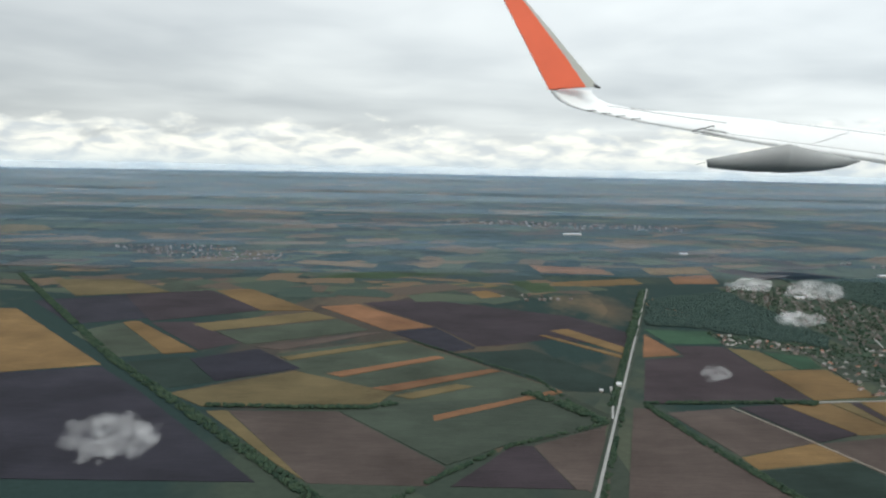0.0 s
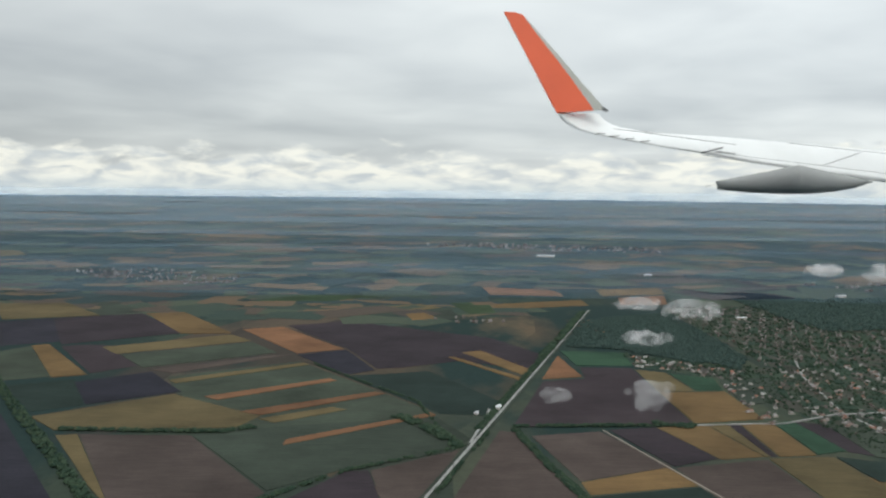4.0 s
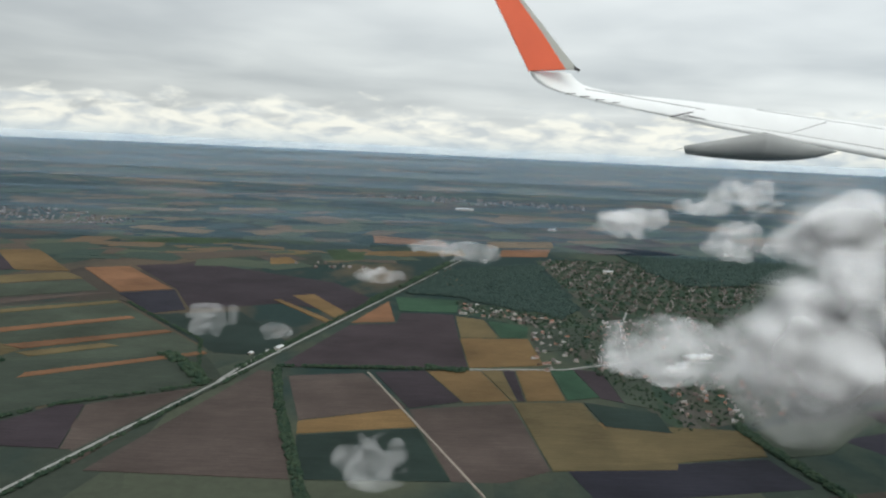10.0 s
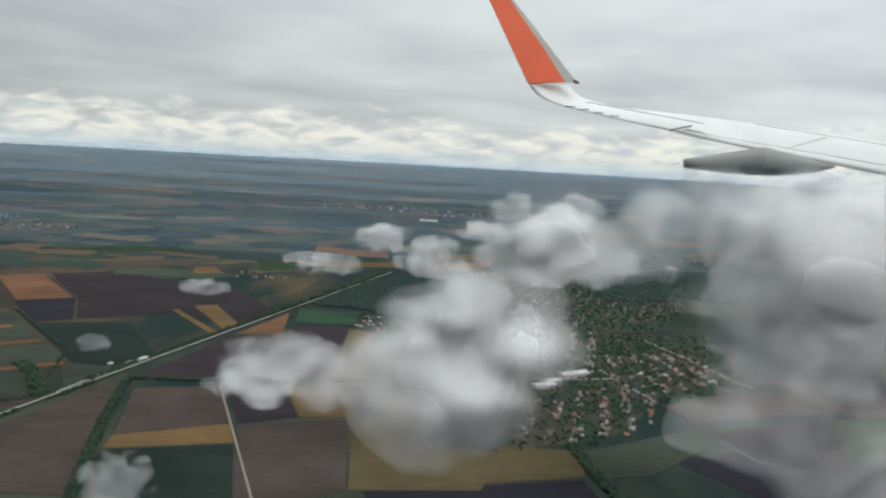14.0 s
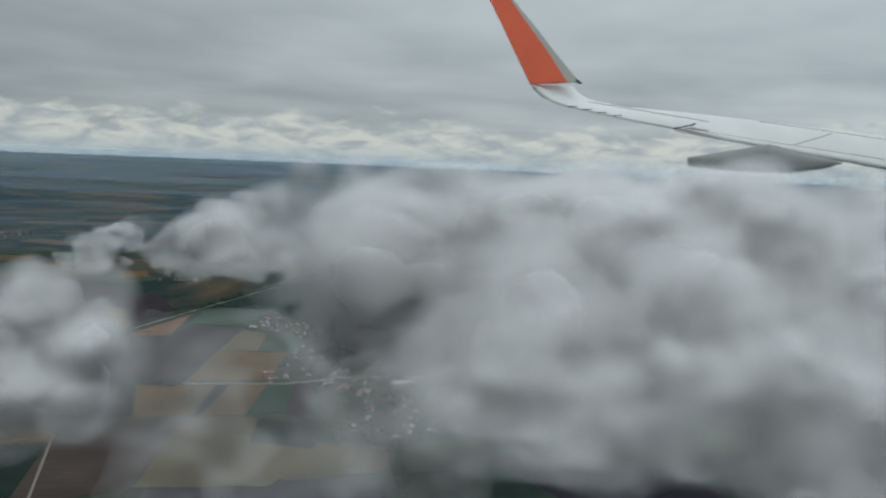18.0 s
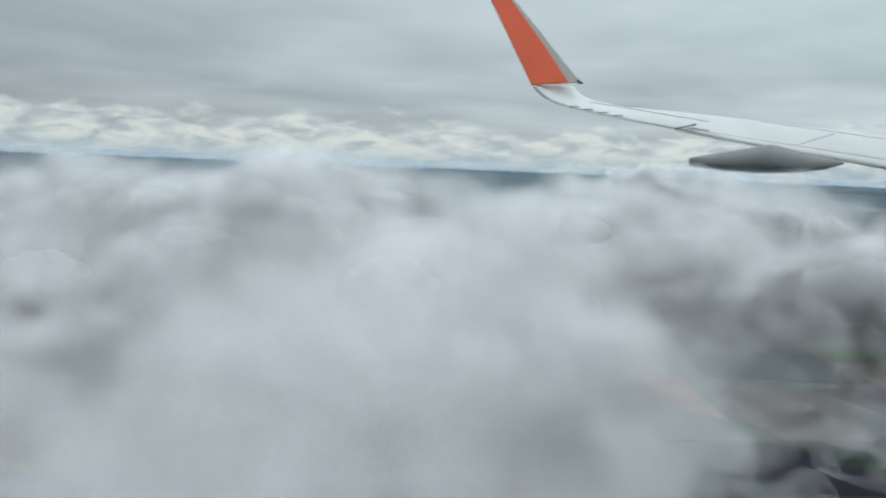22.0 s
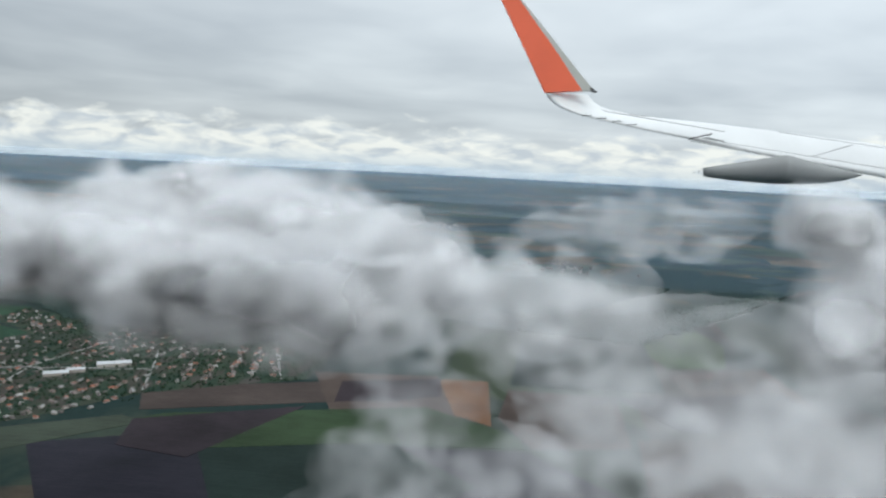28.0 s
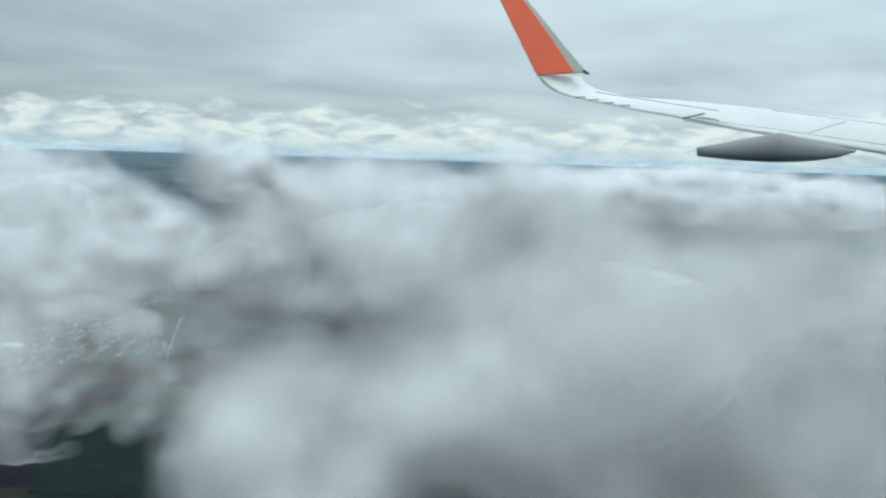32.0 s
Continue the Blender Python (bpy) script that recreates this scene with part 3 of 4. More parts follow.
wood([(73.3, 262.0), (86.8, 316.8), (131.3, 342.6), (131.9, 245.5), (123.8, 228.2), (92.7, 256.5)], 7500, 0.5, "dense dark green forest beside the village", 21)
wood([(176.9, 383.1), (261.0, 400.6), (340.2, 383.9), (272.6, 289.3), (221.2, 314.6), (182.2, 297.0)], 11000, 0.7, "broad dark green forest behind the village", 22)
wood([(229.8, 270.7), (298.8, 249.3), (406.9, 396.1), (299.1, 300.4)], 2500, 1.0, "dark forest edge beyond the meadows", 24)


# ---- village ----
def village_ground(*corners):
    b = bmesh.new()
    slab(b, list(corners), 0.0, 0.035)
    return tagged(new("village_ground", mesh_of("village_ground", b, M_GARDEN)), "mixed lawns, yards and kitchen gardens under the village", "gardens", kind="structure")


def garden_material():
    m = Mat("garden_plots", rough=1.0, spec=0.1)
    cells = m.node("ShaderNodeTexVoronoi", Scale=1.0, Randomness=0.8)
    m.link(m.place((0.34, 0.16, 1), 0.25), cells.inputs["Vector"])
    pick = m.node("ShaderNodeSeparateColor")
    m.link(cells.outputs["Color"], pick.inputs[0])
    c = m.ramp(pick.outputs[0], (0.0, (0.022, 0.040, 0.029)), (0.4, (0.034, 0.052, 0.034)), (0.7, (0.050, 0.048, 0.039)), (1.0, (0.062, 0.058, 0.052)))
    n = m.noise(m.place(), 1.3, 4, 0.7)
    return m.colour(m.mix(0.7, c, m.ramp(n, (0.3, (0.7, 0.7, 0.7)), (0.7, (1.3, 1.3, 1.3))), "MULTIPLY")).mat


M_GARDEN = garden_material()
village_ground((91.2, 232.5), (113.7, 219.4), (124.5, 163.1), (131.1, 137.3), (152.2, 147.6), (167.4, 169.5), (201.9, 189.4), (203.5, 246.9), (167.5, 241.9), (130.9, 233.5), (92.4, 251.6))
village_ground((135.3, 232.8), (188.7, 248.0), (219.6, 306.0), (181.0, 371.5), (130.9, 356.5))


def house_kind(w, d, h, ridge, wing_part):
    """A plastered house with a tiled gable roof, eaves and a chimney; some have a lower annexe."""
    e = thing("house", pose(0, 0, -50), "small plastered village house with a tiled gable roof", "house", "houses of the village")
    b = bmesh.new()
    box(b, -w / 2, -d / 2, 0, w / 2, d / 2, h)
    if wing_part:
        box(b, w / 2, -d / 2, 0, w / 2 + 0.35, d / 4, h * 0.75)
    part("wall", b, M_WALL, e)
    b = bmesh.new()
    ow, od = w / 2 + 0.06, d / 2 + 0.07
    v = [b.verts.new(p) for p in ((-ow, -od, h - 0.03), (ow, -od, h - 0.03), (ow, od, h - 0.03), (-ow, od, h - 0.03), (-ow, 0, h + ridge), (ow, 0, h + ridge))]
    for f in ((0, 1, 5, 4), (2, 3, 4, 5), (1, 2, 5), (3, 0, 4), (3, 2, 1, 0)):
        b.faces.new([v[i] for i in f])
    if wing_part:
        box(b, w / 2 + 0.06, -d / 2 - 0.05, h * 0.75, w / 2 + 0.4, d / 4 + 0.05, h * 0.75 + 0.05)
    part("roof", b, M_ROOF, e)
    b = bmesh.new()
    box(b, -0.3 * w, -0.07, h + ridge * 0.55, -0.3 * w + 0.1, 0.05, h + ridge + 0.12)
    part("chimney", b, M_WALL, e)
    return e


KINDS = [house_kind(1.0, 0.72, 0.34, 0.3, False), house_kind(0.85, 0.75, 0.42, 0.34, True), house_kind(1.3, 0.66, 0.32, 0.28, False), house_kind(0.75, 0.62, 0.32, 0.26, True)]


def plots(poly, gap, turn, seed, limit):
    """House plots in rows along lanes, inside an outline."""
    rng = random.Random(seed)
    xs, ys = [p[0] for p in poly], [p[1] for p in poly]
    cx, cy = sum(xs) / len(xs), sum(ys) / len(ys)
    c, s = math.cos(turn), math.sin(turn)
    out = []
    for i in range(-30, 31):
        for j in range(-24, 25):
            u = i * gap + rng.uniform(-0.4, 0.4) * gap
            v = j * gap * 1.35 + (0.38 if j % 2 else -0.38) * gap + rng.uniform(-0.3, 0.3) * gap
            x, y = cx + u * c - v * s, cy + u * s + v * c
            if inside(x, y, poly) and rng.random() < 0.74:
                out.append((x, y, turn + (0 if rng.random() < 0.6 else math.pi / 2) + rng.uniform(-0.12, 0.12)))
    rng.shuffle(out)
    return out[:limit]


VILLAGE = [
    ([(92.4, 251.6), (123.6, 226.7), (119.4, 179.0), (110.2, 173.5), (107.3, 188.3), (113.7, 219.4), (91.2, 232.5)], 2.08, 0.4, 55),
    ([(119.8, 174.2), (131.0, 228.9), (167.5, 241.9), (163.9, 188.5), (155.7, 195.7), (137.8, 174.5), (131.9, 162.6)], 2.00, 1.35, 105),
    ([(135.6, 140.6), (132.8, 162.5), (144.0, 171.0), (166.8, 187.7), (167.4, 172.4), (166.1, 159.0), (154.0, 148.2)], 1.84, 1.35, 65),
    ([(168.0, 174.0), (195.4, 188.4), (189.2, 224.0), (163.4, 210.1)], 1.92, 1.75, 70),
]
rng = random.Random(77)
for n, (poly, gap, turn, limit) in enumerate(VILLAGE):
    for x, y, a in plots(poly, gap, turn, 40 + n, limit):
        copy_thing(KINDS[rng.randrange(4)], Matrix.Translation((x, y, 0)) @ Matrix.Rotation(a, 4, "Z"))
for k in KINDS:
    for o in (*k.children, k):
        bpy.data.objects.remove(o)


def far_houses(poly, gap, turn, seed, limit, size, label):
    """Houses too far off to tell apart: walls and gables in one mesh."""
    verts, faces, tops = [], [], []
    r = random.Random(seed)
    for x, y, a in plots(poly, gap, turn, seed, limit):
        w, d, h = size * r.uniform(0.8, 1.5), size * r.uniform(0.6, 0.9), size * r.uniform(0.4, 0.6)
        o = len(verts)
        c, s = math.cos(a), math.sin(a)
        for px, py, pz in ((-w, -d, 0), (w, -d, 0), (w, d, 0), (-w, d, 0), (-w, -d, h), (w, -d, h), (w, d, h), (-w, d, h), (-w, 0, h * 1.8), (w, 0, h * 1.8)):
            verts.append((x + (px * c - py * s) / 2, y + (px * s + py * c) / 2, pz))
        faces += [tuple(o + q for q in f) for f in ((0, 1, 5, 4), (1, 2, 6, 9, 5), (2, 3, 7, 6), (3, 0, 4, 8, 7), (4, 5, 9, 8), (6, 7, 8, 9))]
    return tagged(new("far_houses", raw_mesh("far_houses", verts, faces, M_FARHOUSE)), label, "village", kind="stuff")


M_FARHOUSE = island_tone("far_house_walls", (0.085, 0.06, 0.052), (0.225, 0.21, 0.20), 0.8)
far_houses([(130.9, 356.5), (181.0, 371.5), (219.6, 306.0), (188.6, 253.6), (159.6, 240.5), (132.8, 233.3), (135.2, 264.8)], 2.05, 1.2, 61, 640, 0.78, "dense far part of the village with red and pale roofs")
far_houses([(-220.5, 481.1), (-160.4, 499.8), (-83.0, 445.0), (-105.5, 414.8), (-173.7, 436.7)], 4.6, 0.3, 62, 130, 1.3, "far hamlet with pale house fronts")
far_houses([(-5.7, 751.2), (61.6, 780.9), (220.0, 734.1), (228.9, 682.4), (115.9, 694.8)], 8.5, 0.2, 63, 260, 2.2, "distant town with pale and reddish roofs")
far_houses([(18.1, 314.5), (40.1, 323.8), (59.6, 308.9), (40.1, 304.0)], 4.0, 0.2, 64, 24, 1.1, "small far farmstead among fields")
far_houses([(240.6, 462.6), (297.1, 466.9), (336.6, 425.4), (274.1, 421.7)], 6.5, 0.5, 65, 110, 1.6, "far hamlet beyond the forest")
for n, (poly, gap, turn, limit) in enumerate(VILLAGE):
    far_houses(poly, gap * 1.15, turn + 0.05, 80 + n, limit * 2 // 3, 0.72, "outbuildings and farther houses between the village plots")
wood([(92.4, 251.6), (130.9, 233.5), (167.5, 241.9), (203.5, 246.9), (201.9, 189.4), (167.4, 169.5), (152.2, 147.6), (131.1, 137.3), (124.5, 163.1), (113.7, 219.4), (91.2, 232.5)], 2600, 0.36, "garden trees and bushes between the village houses", 31, M_LEAF)
wood([(130.9, 356.5), (181.0, 371.5), (219.6, 306.0), (188.7, 248.0), (135.3, 232.8)], 1500, 0.5, "garden trees and bushes in the far village", 32, M_LEAF)


def shed(x, y, turn, w, d, h, label):
    e = thing("warehouse", pose(x, y, 0, 0, 0, turn), label, "warehouse")
    b = bmesh.new()
    box(b, -w / 2, -d / 2, 0, w / 2, d / 2, h)
    part("wall", b, M_WALL, e)
    b = bmesh.new()
    v = [b.verts.new(p) for p in ((-w / 2 - 0.1, -d / 2 - 0.1, h - 0.02), (w / 2 + 0.1, -d / 2 - 0.1, h - 0.02), (w / 2 + 0.1, d / 2 + 0.1, h - 0.02), (-w / 2 - 0.1, d / 2 + 0.1, h - 0.02),
                                  (-w / 2 - 0.1, 0, h + d * 0.14), (w / 2 + 0.1, 0, h + d * 0.14))]
    for f in ((0, 1, 5, 4), (2, 3, 4, 5), (1, 2, 5), (3, 0, 4), (3, 2, 1, 0)):
        b.faces.new([v[i] for i in f])
    part("roof", b, M_SHED, e, "white sheet metal roof")


shed(142.6, 179.2, 28, 5.5, 2.6, 0.8, "long white-roofed warehouse in the village")
shed(151.6, 190.4, 28, 8.0, 3.0, 0.9, "long white-roofed warehouse in the village")
shed(145.3, 183.4, 28, 4.0, 2.0, 0.7, "white-roofed warehouse beside longer ones")
shed(45.9, 183.4, 75, 2.6, 1.2, 0.7, "pale roadside farm building near the crossroads")
shed(40.3, 178.2, 75, 1.3, 0.8, 0.5, "small pale roadside shed near the crossroads")
shed(159.9, 498.2, 10, 5, 2.2, 1.0, "far white-roofed farm hall among fields")
shed(107.3, 629.7, 5, 15, 3.5, 1.4, "distant long white industrial hall")
shed(240.4, 405.5, 20, 5.5, 2.4, 1.0, "far white-roofed hall at the forest edge")
shed(159.1, 327.8, 8, 4.5, 2, 0.9, "white-roofed hall at the far end of the village")


# ---- far fields ----
def far_fields(label, a, b_, seed, count, near, far_, material_name):
    r = random.Random(seed)
    verts, faces = [], []
    for i in range(count):
        y = near + (far_ - near) * r.random() ** 2.2
        x = 110 + r.uniform(-0.75, 0.75) * (y + 150)
        if inside(x, y, [(58.6, 249.2), (58.1, 398.8), (402.8, 487.5), (403.1, 244.2)]):
            continue
        k = y / 400
        w, d = r.uniform(5, 26) * k, r.uniform(3, 12) * k
        t = 0.2 + r.choice((0, 0.5, -0.4)) + r.uniform(-0.1, 0.1)
        z = 0.05 + 0.003 * (i % 25) * k
        o = len(verts)
        for px, py in ((-w, -d), (w, -d * r.uniform(0.6, 1.2)), (w * r.uniform(0.7, 1.1), d), (-w, d * r.uniform(0.6, 1.2))):
            verts.append((x + px * math.cos(t) - py * math.sin(t), y + px * math.sin(t) + py * math.cos(t), z))
        for q in verts[o:o + 4]:
            verts.append((q[0], q[1], -0.1))
        faces.append((o, o + 1, o + 2, o + 3))
        faces += [(o + 4 + j, o + 4 + (j + 1) % 4, o + (j + 1) % 4, o + j) for j in range(4)]
    return tagged(new("far_fields", raw_mesh("far_fields", verts, faces, island_tone(material_name, a, b_, 1.0))), label, "fields", kind="stuff")


far_fields("far brown and ochre fields fading towards the horizon", (0.05, 0.045, 0.042), (0.125, 0.088, 0.055), 71, 700, 330, 3600, "far_plough")
far_fields("far dull green fields fading towards the horizon", (0.032, 0.050, 0.042), (0.060, 0.072, 0.050), 72, 800, 310, 3600, "far_crop")
# far woods and fields, with a bluish haze cast put into their colour
far_fields("far dark woods and fields near the horizon, tinted blue-green for haze", (0.020, 0.036, 0.037), (0.034, 0.052, 0.054), 73, 1100, 360, 4200, "far_woods")


# ---- aircraft wing ----
# Seen from the cabin, the wing keeps its place in the sky all along the flight: it stands so far
# out and so large that the way flown does not shift it.
U = 229.6
wing_turn = Matrix(((0.9996, -0.0032, 0.0299), (0.0300, 0.0670, -0.9973), (0.0012, 0.9978, 0.0671))).to_4x4()
WING_AT = Matrix.Translation((560.0, 4254.8, 481.4)) @ wing_turn
wing = thing("aircraft_wing", WING_AT, "white airliner wing with upturned orange winglet, above the fields", "aircraft wing")


def plate(outline, back, front, bulge=0.0):
    """A solid with that outline (metres across and up), from back to front; the front edge drawn in a little."""
    b = bmesh.new()
    cx = sum(p[0] for p in outline) / len(outline)
    cy = sum(p[1] for p in outline) / len(outline)
    rings = []
    for z, k in ((back, 1.0), (front - bulge, 1.0), (front, 1.0 - 0.35 * bulge)):
        rings.append([b.verts.new(((cx + (x - cx) * k) * U, (cy + (y - cy) * k) * U, z * U)) for x, y in outline])
    n = len(outline)
    for r, s in zip(rings, rings[1:]):
        for i in range(n):
            b.faces.new((r[i], r[(i + 1) % n], s[(i + 1) % n], s[i]))
    b.faces.new(rings[-1])
    b.faces.new(rings[0][::-1])
    bmesh.ops.recalc_face_normals(b, faces=b.faces)
    return b


def stripe(ax, ay, bx, by, w, front):
    """A thin dark gap between panels, a little proud of the skin."""
    d = Vector((bx - ax, by - ay)).normalized() * w / 2
    return plate([(ax + d.y, ay - d.x), (bx + d.y, by - d.x), (bx - d.y, by + d.x), (ax - d.y, ay + d.x)], front - 0.01, front)


# winglet: orange blade, pale leading strip, white root that curls into the wing
blade = [(0.0, 0.0), (0.878, 0.081), (0.30, 0.87), (-0.30, 1.62), (-0.770, 2.21), (-0.80, 2.29), (-0.90, 2.36), (-1.06, 2.405), (-1.296, 2.403), (-0.69, 1.28)]
part("winglet_blade", plate(blade, -0.06, 0.03, 0.02), M_ORANGE, wing, "orange painted winglet blade")
part("winglet_edge", plate([(0.878, 0.081), (1.06, 0.095), (1.17, 0.09), (0.62, 0.70), (0.10, 1.30), (-0.40, 1.86), (-0.78, 2.27), (-0.82, 2.26), (-0.765, 2.205), (-0.30, 1.625), (0.30, 0.872)], -0.09, 0.012, 0.02), M_EDGE, wing, "bare pale grey edge strip")
part("tail_light", plate([(1.065, 0.16), (1.10, 0.155), (1.23, 0.075), (1.20, 0.06), (1.08, 0.09)], -0.05, 0.06, 0.02), M_DARK, wing, "small dark tip light housing")


def skin(stations):
    """The curled root and the upper skin: rows of cross-sections from the trailing to the leading edge."""
    b = bmesh.new()
    rows = []
    for tx, ty, lx, ly in stations:
        row = []
        for k in range(7):
            f = k / 6
            swell = 0.05 * math.sin(math.pi * f)
            row.append(b.verts.new(((tx + (lx - tx) * f) * U, (ty + (ly - ty) * f) * U, (0.02 - 0.55 * f + swell) * U)))
        rows.append(row)
    for r, s in zip(rows, rows[1:]):
        for k in range(6):
            b.faces.new((r[k], s[k], s[k + 1], r[k + 1]))
    solid = bmesh.ops.extrude_face_region(b, geom=list(b.faces))
    bmesh.ops.translate(b, verts=[v for v in solid["geom"] if isinstance(v, bmesh.types.BMVert)], vec=(0, 0.006 * U, -0.012 * U))
    bmesh.ops.recalc_face_normals(b, faces=b.faces)
    return b


STATIONS = ((0.0, -0.002, 1.12, 0.09), (0.05, -0.08, 1.15, 0.045), (0.13, -0.17, 1.18, 0.0), (0.26, -0.27, 1.24, -0.06), (0.46, -0.37, 1.33, -0.12), (0.72, -0.45, 1.45, -0.18), (1.05, -0.52, 1.64, -0.24),
            (1.60, -0.62, 2.10, -0.315), (2.40, -0.76, 2.95, -0.385), (3.46, -0.92, 4.0, -0.44), (4.86, -1.16, 5.3, -0.53),
            (6.3, -1.36, 6.6, -0.63), (7.8, -1.56, 8.0, -0.74), (10.5, -1.95, 10.6, -0.97), (14.0, -2.45, 14.0, -1.28))
part("upper_skin", skin(STATIONS), M_WHITE, wing, smooth=True)

F = 0.10
for a, c, d, e2, w in ((1.36, -0.365, 4.26, -0.715, 0.016), (4.22, -0.96, 7.8, -1.355, 0.012), (3.46, -0.965, 4.88, -1.165, 0.015), (5.5, -0.66, 7.85, -0.89, 0.014),
                       (7.85, -0.89, 11.5, -1.27, 0.014), (7.8, -1.355, 12.0, -1.84, 0.018)):
    part("panel_seam", stripe(a, c, d, e2, w, F), M_SEAM, wing)
part("aileron_gap", stripe(3.44, -0.925, 3.96, -0.785, 0.035, F), M_DARK, wing, "dark gap beside the aileron")
part("aileron_gap", stripe(6.36, -1.185, 7.25, -0.875, 0.02, F), M_SEAM, wing, "dark gap beside the aileron")
part("hinge_bay", plate([(3.70, -0.90), (4.22, -0.955), (4.31, -0.93), (3.86, -0.865)], F - 0.01, F), M_GREY, wing, "grey open hinge bay")
for x, y in ((0.90, -0.485), (1.24, -0.54), (1.60, -0.595), (1.97, -0.65)):
    part("static_wick", stripe(x, y - 0.02, x + 0.22, y, 0.022, F + 0.02), M_DARK, wing)
part("static_wick", stripe(3.55, -1.72, 3.78, -1.66, 0.012, F), M_SEAM, wing)


def canoe():
    """The flap track fairing: a boat-shaped pod with a ridge, blunt at its aft end."""
    b = bmesh.new()
    #        x     top    keel   half-thickness
    secs = ((3.766, -1.60, -1.80, 0.12), (4.0, -1.553, -1.825, 0.18), (4.5, -1.453, -1.865, 0.26), (5.0, -1.352, -1.885, 0.36), (5.3, -1.29, -1.89, 0.44),
            (5.44, -1.256, -1.89, 0.48), (5.54, -1.26, -1.89, 0.46), (6.0, -1.335, -1.875, 0.32), (6.5, -1.42, -1.83, 0.22), (7.0, -1.50, -1.74, 0.13), (7.42, -1.57, -1.60, 0.03))
    rows = []
    for x, t, k, h in secs:
        prof = ((t, h * 0.92), (t - 0.35 * (t - k), h * 1.05), (t - 0.70 * (t - k), h * 0.92), (t - 0.92 * (t - k), h * 0.55), (k, 0.0), (t, -h))
        rows.append([b.verts.new((x * U, y * U, (z + 0.30) * U)) for y, z in prof])
    for r, s in zip(rows, rows[1:]):
        for i in range(6):
            j = (i + 1) % 6
            b.faces.new((r[i], r[j], s[j], s[i]))
    b.faces.new(rows[0])
    b.faces.new(rows[-1][::-1])
    bmesh.ops.recalc_face_normals(b, faces=b.faces)
    return b


part("flap_track_fairing", canoe(), M_GREY, wing, "dark grey boat-shaped flap fairing", smooth=True)


# ---- clouds ----
LATTICE = np.random.default_rng(11).random((32, 32, 32)).astype(np.float32)


def value_noise(x, y, z):
    """Smooth lattice noise, 0 to 1, for arrays of places."""
    out = 0.0
    i, j, k = np.floor(x).astype(int), np.floor(y).astype(int), np.floor(z).astype(int)
    u, v, w = (q - np.floor(q) for q in (x, y, z))
    u, v, w = (q * q * (3 - 2 * q) for q in (u, v, w))
    for a in (0, 1):
        for b in (0, 1):
            for c in (0, 1):
                out = out + LATTICE[(i + a) % 32, (j + b) % 32, (k + c) % 32] * (u if a else 1 - u) * (v if b else 1 - v) * (w if c else 1 - w)
    return out


def billows(x, y, z, octaves=3, gain=0.42):
    """Soft heaped noise round zero."""
    total, size, amp = 0.0, 0.0, 1.0
    for o in range(octaves):
        f = 2.03 ** o
        n = value_noise(x * f + 7.3 * o, y * f + 3.1 * o, z * f + 5.7 * o)
        total = total + amp * n
        size += amp
        amp *= gain
    return (total / size * 2 - 1) * 1.5


def shell(dens, iso):
    """The surface on which a density grid has that value: vertices in cell units and quads."""
    ins = dens > iso
    n = np.array(dens.shape)
    acc = np.zeros((*(n - 1), 3), np.float32)
    cnt = np.zeros(tuple(n - 1), np.float32)
    faces = []
    cross = []
    for ax in range(3):
        lo = [slice(None)] * 3
        hi = [slice(None)] * 3
        lo[ax], hi[ax] = slice(0, -1), slice(1, None)
        d0, d1 = dens[tuple(lo)], dens[tuple(hi)]
        c = ins[tuple(lo)] != ins[tuple(hi)]
        cross.append((c, ins[tuple(lo)]))
        t = np.where(c, (iso - d0) / np.where(d1 == d0, 1, d1 - d0), 0).astype(np.float32)
        o1, o2 = [q for q in range(3) if q != ax]
        for e1 in (0, 1):
            for e2 in (0, 1):
                cut = [slice(None)] * 3
                cut[o1] = slice(e1, n[o1] - 1 + e1)
                cut[o2] = slice(e2, n[o2] - 1 + e2)
                cc, tt = c[tuple(cut)], t[tuple(cut)]
                cnt += cc
                acc[..., ax] += tt
                acc[..., o1] += cc * e1
                acc[..., o2] += cc * e2
    has = cnt > 0
    ids = np.full(has.shape, -1, int)
    ids[has] = np.arange(has.sum())
    verts = np.argwhere(has) + acc[has] / cnt[has][:, None]
    for ax, (c, first) in enumerate(cross):
        o1, o2 = [q for q in range(3) if q != ax]
        at = np.argwhere(c)
        at = at[(at[:, o1] > 0) & (at[:, o2] > 0) & (at[:, o1] < n[o1] - 1) & (at[:, o2] < n[o2] - 1)]
        if not len(at):
            continue
        quad = []
        for e1, e2 in ((1, 1), (0, 1), (0, 0), (1, 0)):
            q = at.copy()
            q[:, o1] -= e1
            q[:, o2] -= e2
            quad.append(ids[tuple(q.T)])
        quad = np.stack(quad, 1)
        turn = first[tuple(at.T)] ^ (ax == 1)
        quad[~turn] = quad[~turn][:, ::-1]
        faces.append(quad)
    return verts, np.concatenate(faces) if faces else np.zeros((0, 4), int)


def quad_mesh(name, verts, faces, material):
    me = bpy.data.meshes.new(name)
    me.vertices.add(len(verts))
    me.vertices.foreach_set("co", np.asarray(verts, np.float32).ravel())
    me.loops.add(4 * len(faces))
    me.loops.foreach_set("vertex_index", np.asarray(faces, np.int32).ravel())
    me.polygons.add(len(faces))
    me.polygons.foreach_set("loop_start", np.arange(0, 4 * len(faces), 4, dtype=np.int32))
    me.polygons.foreach_set("use_smooth", np.ones(len(faces), bool))
    me.materials.append(material)
    me.update(calc_edges=True)
    return me


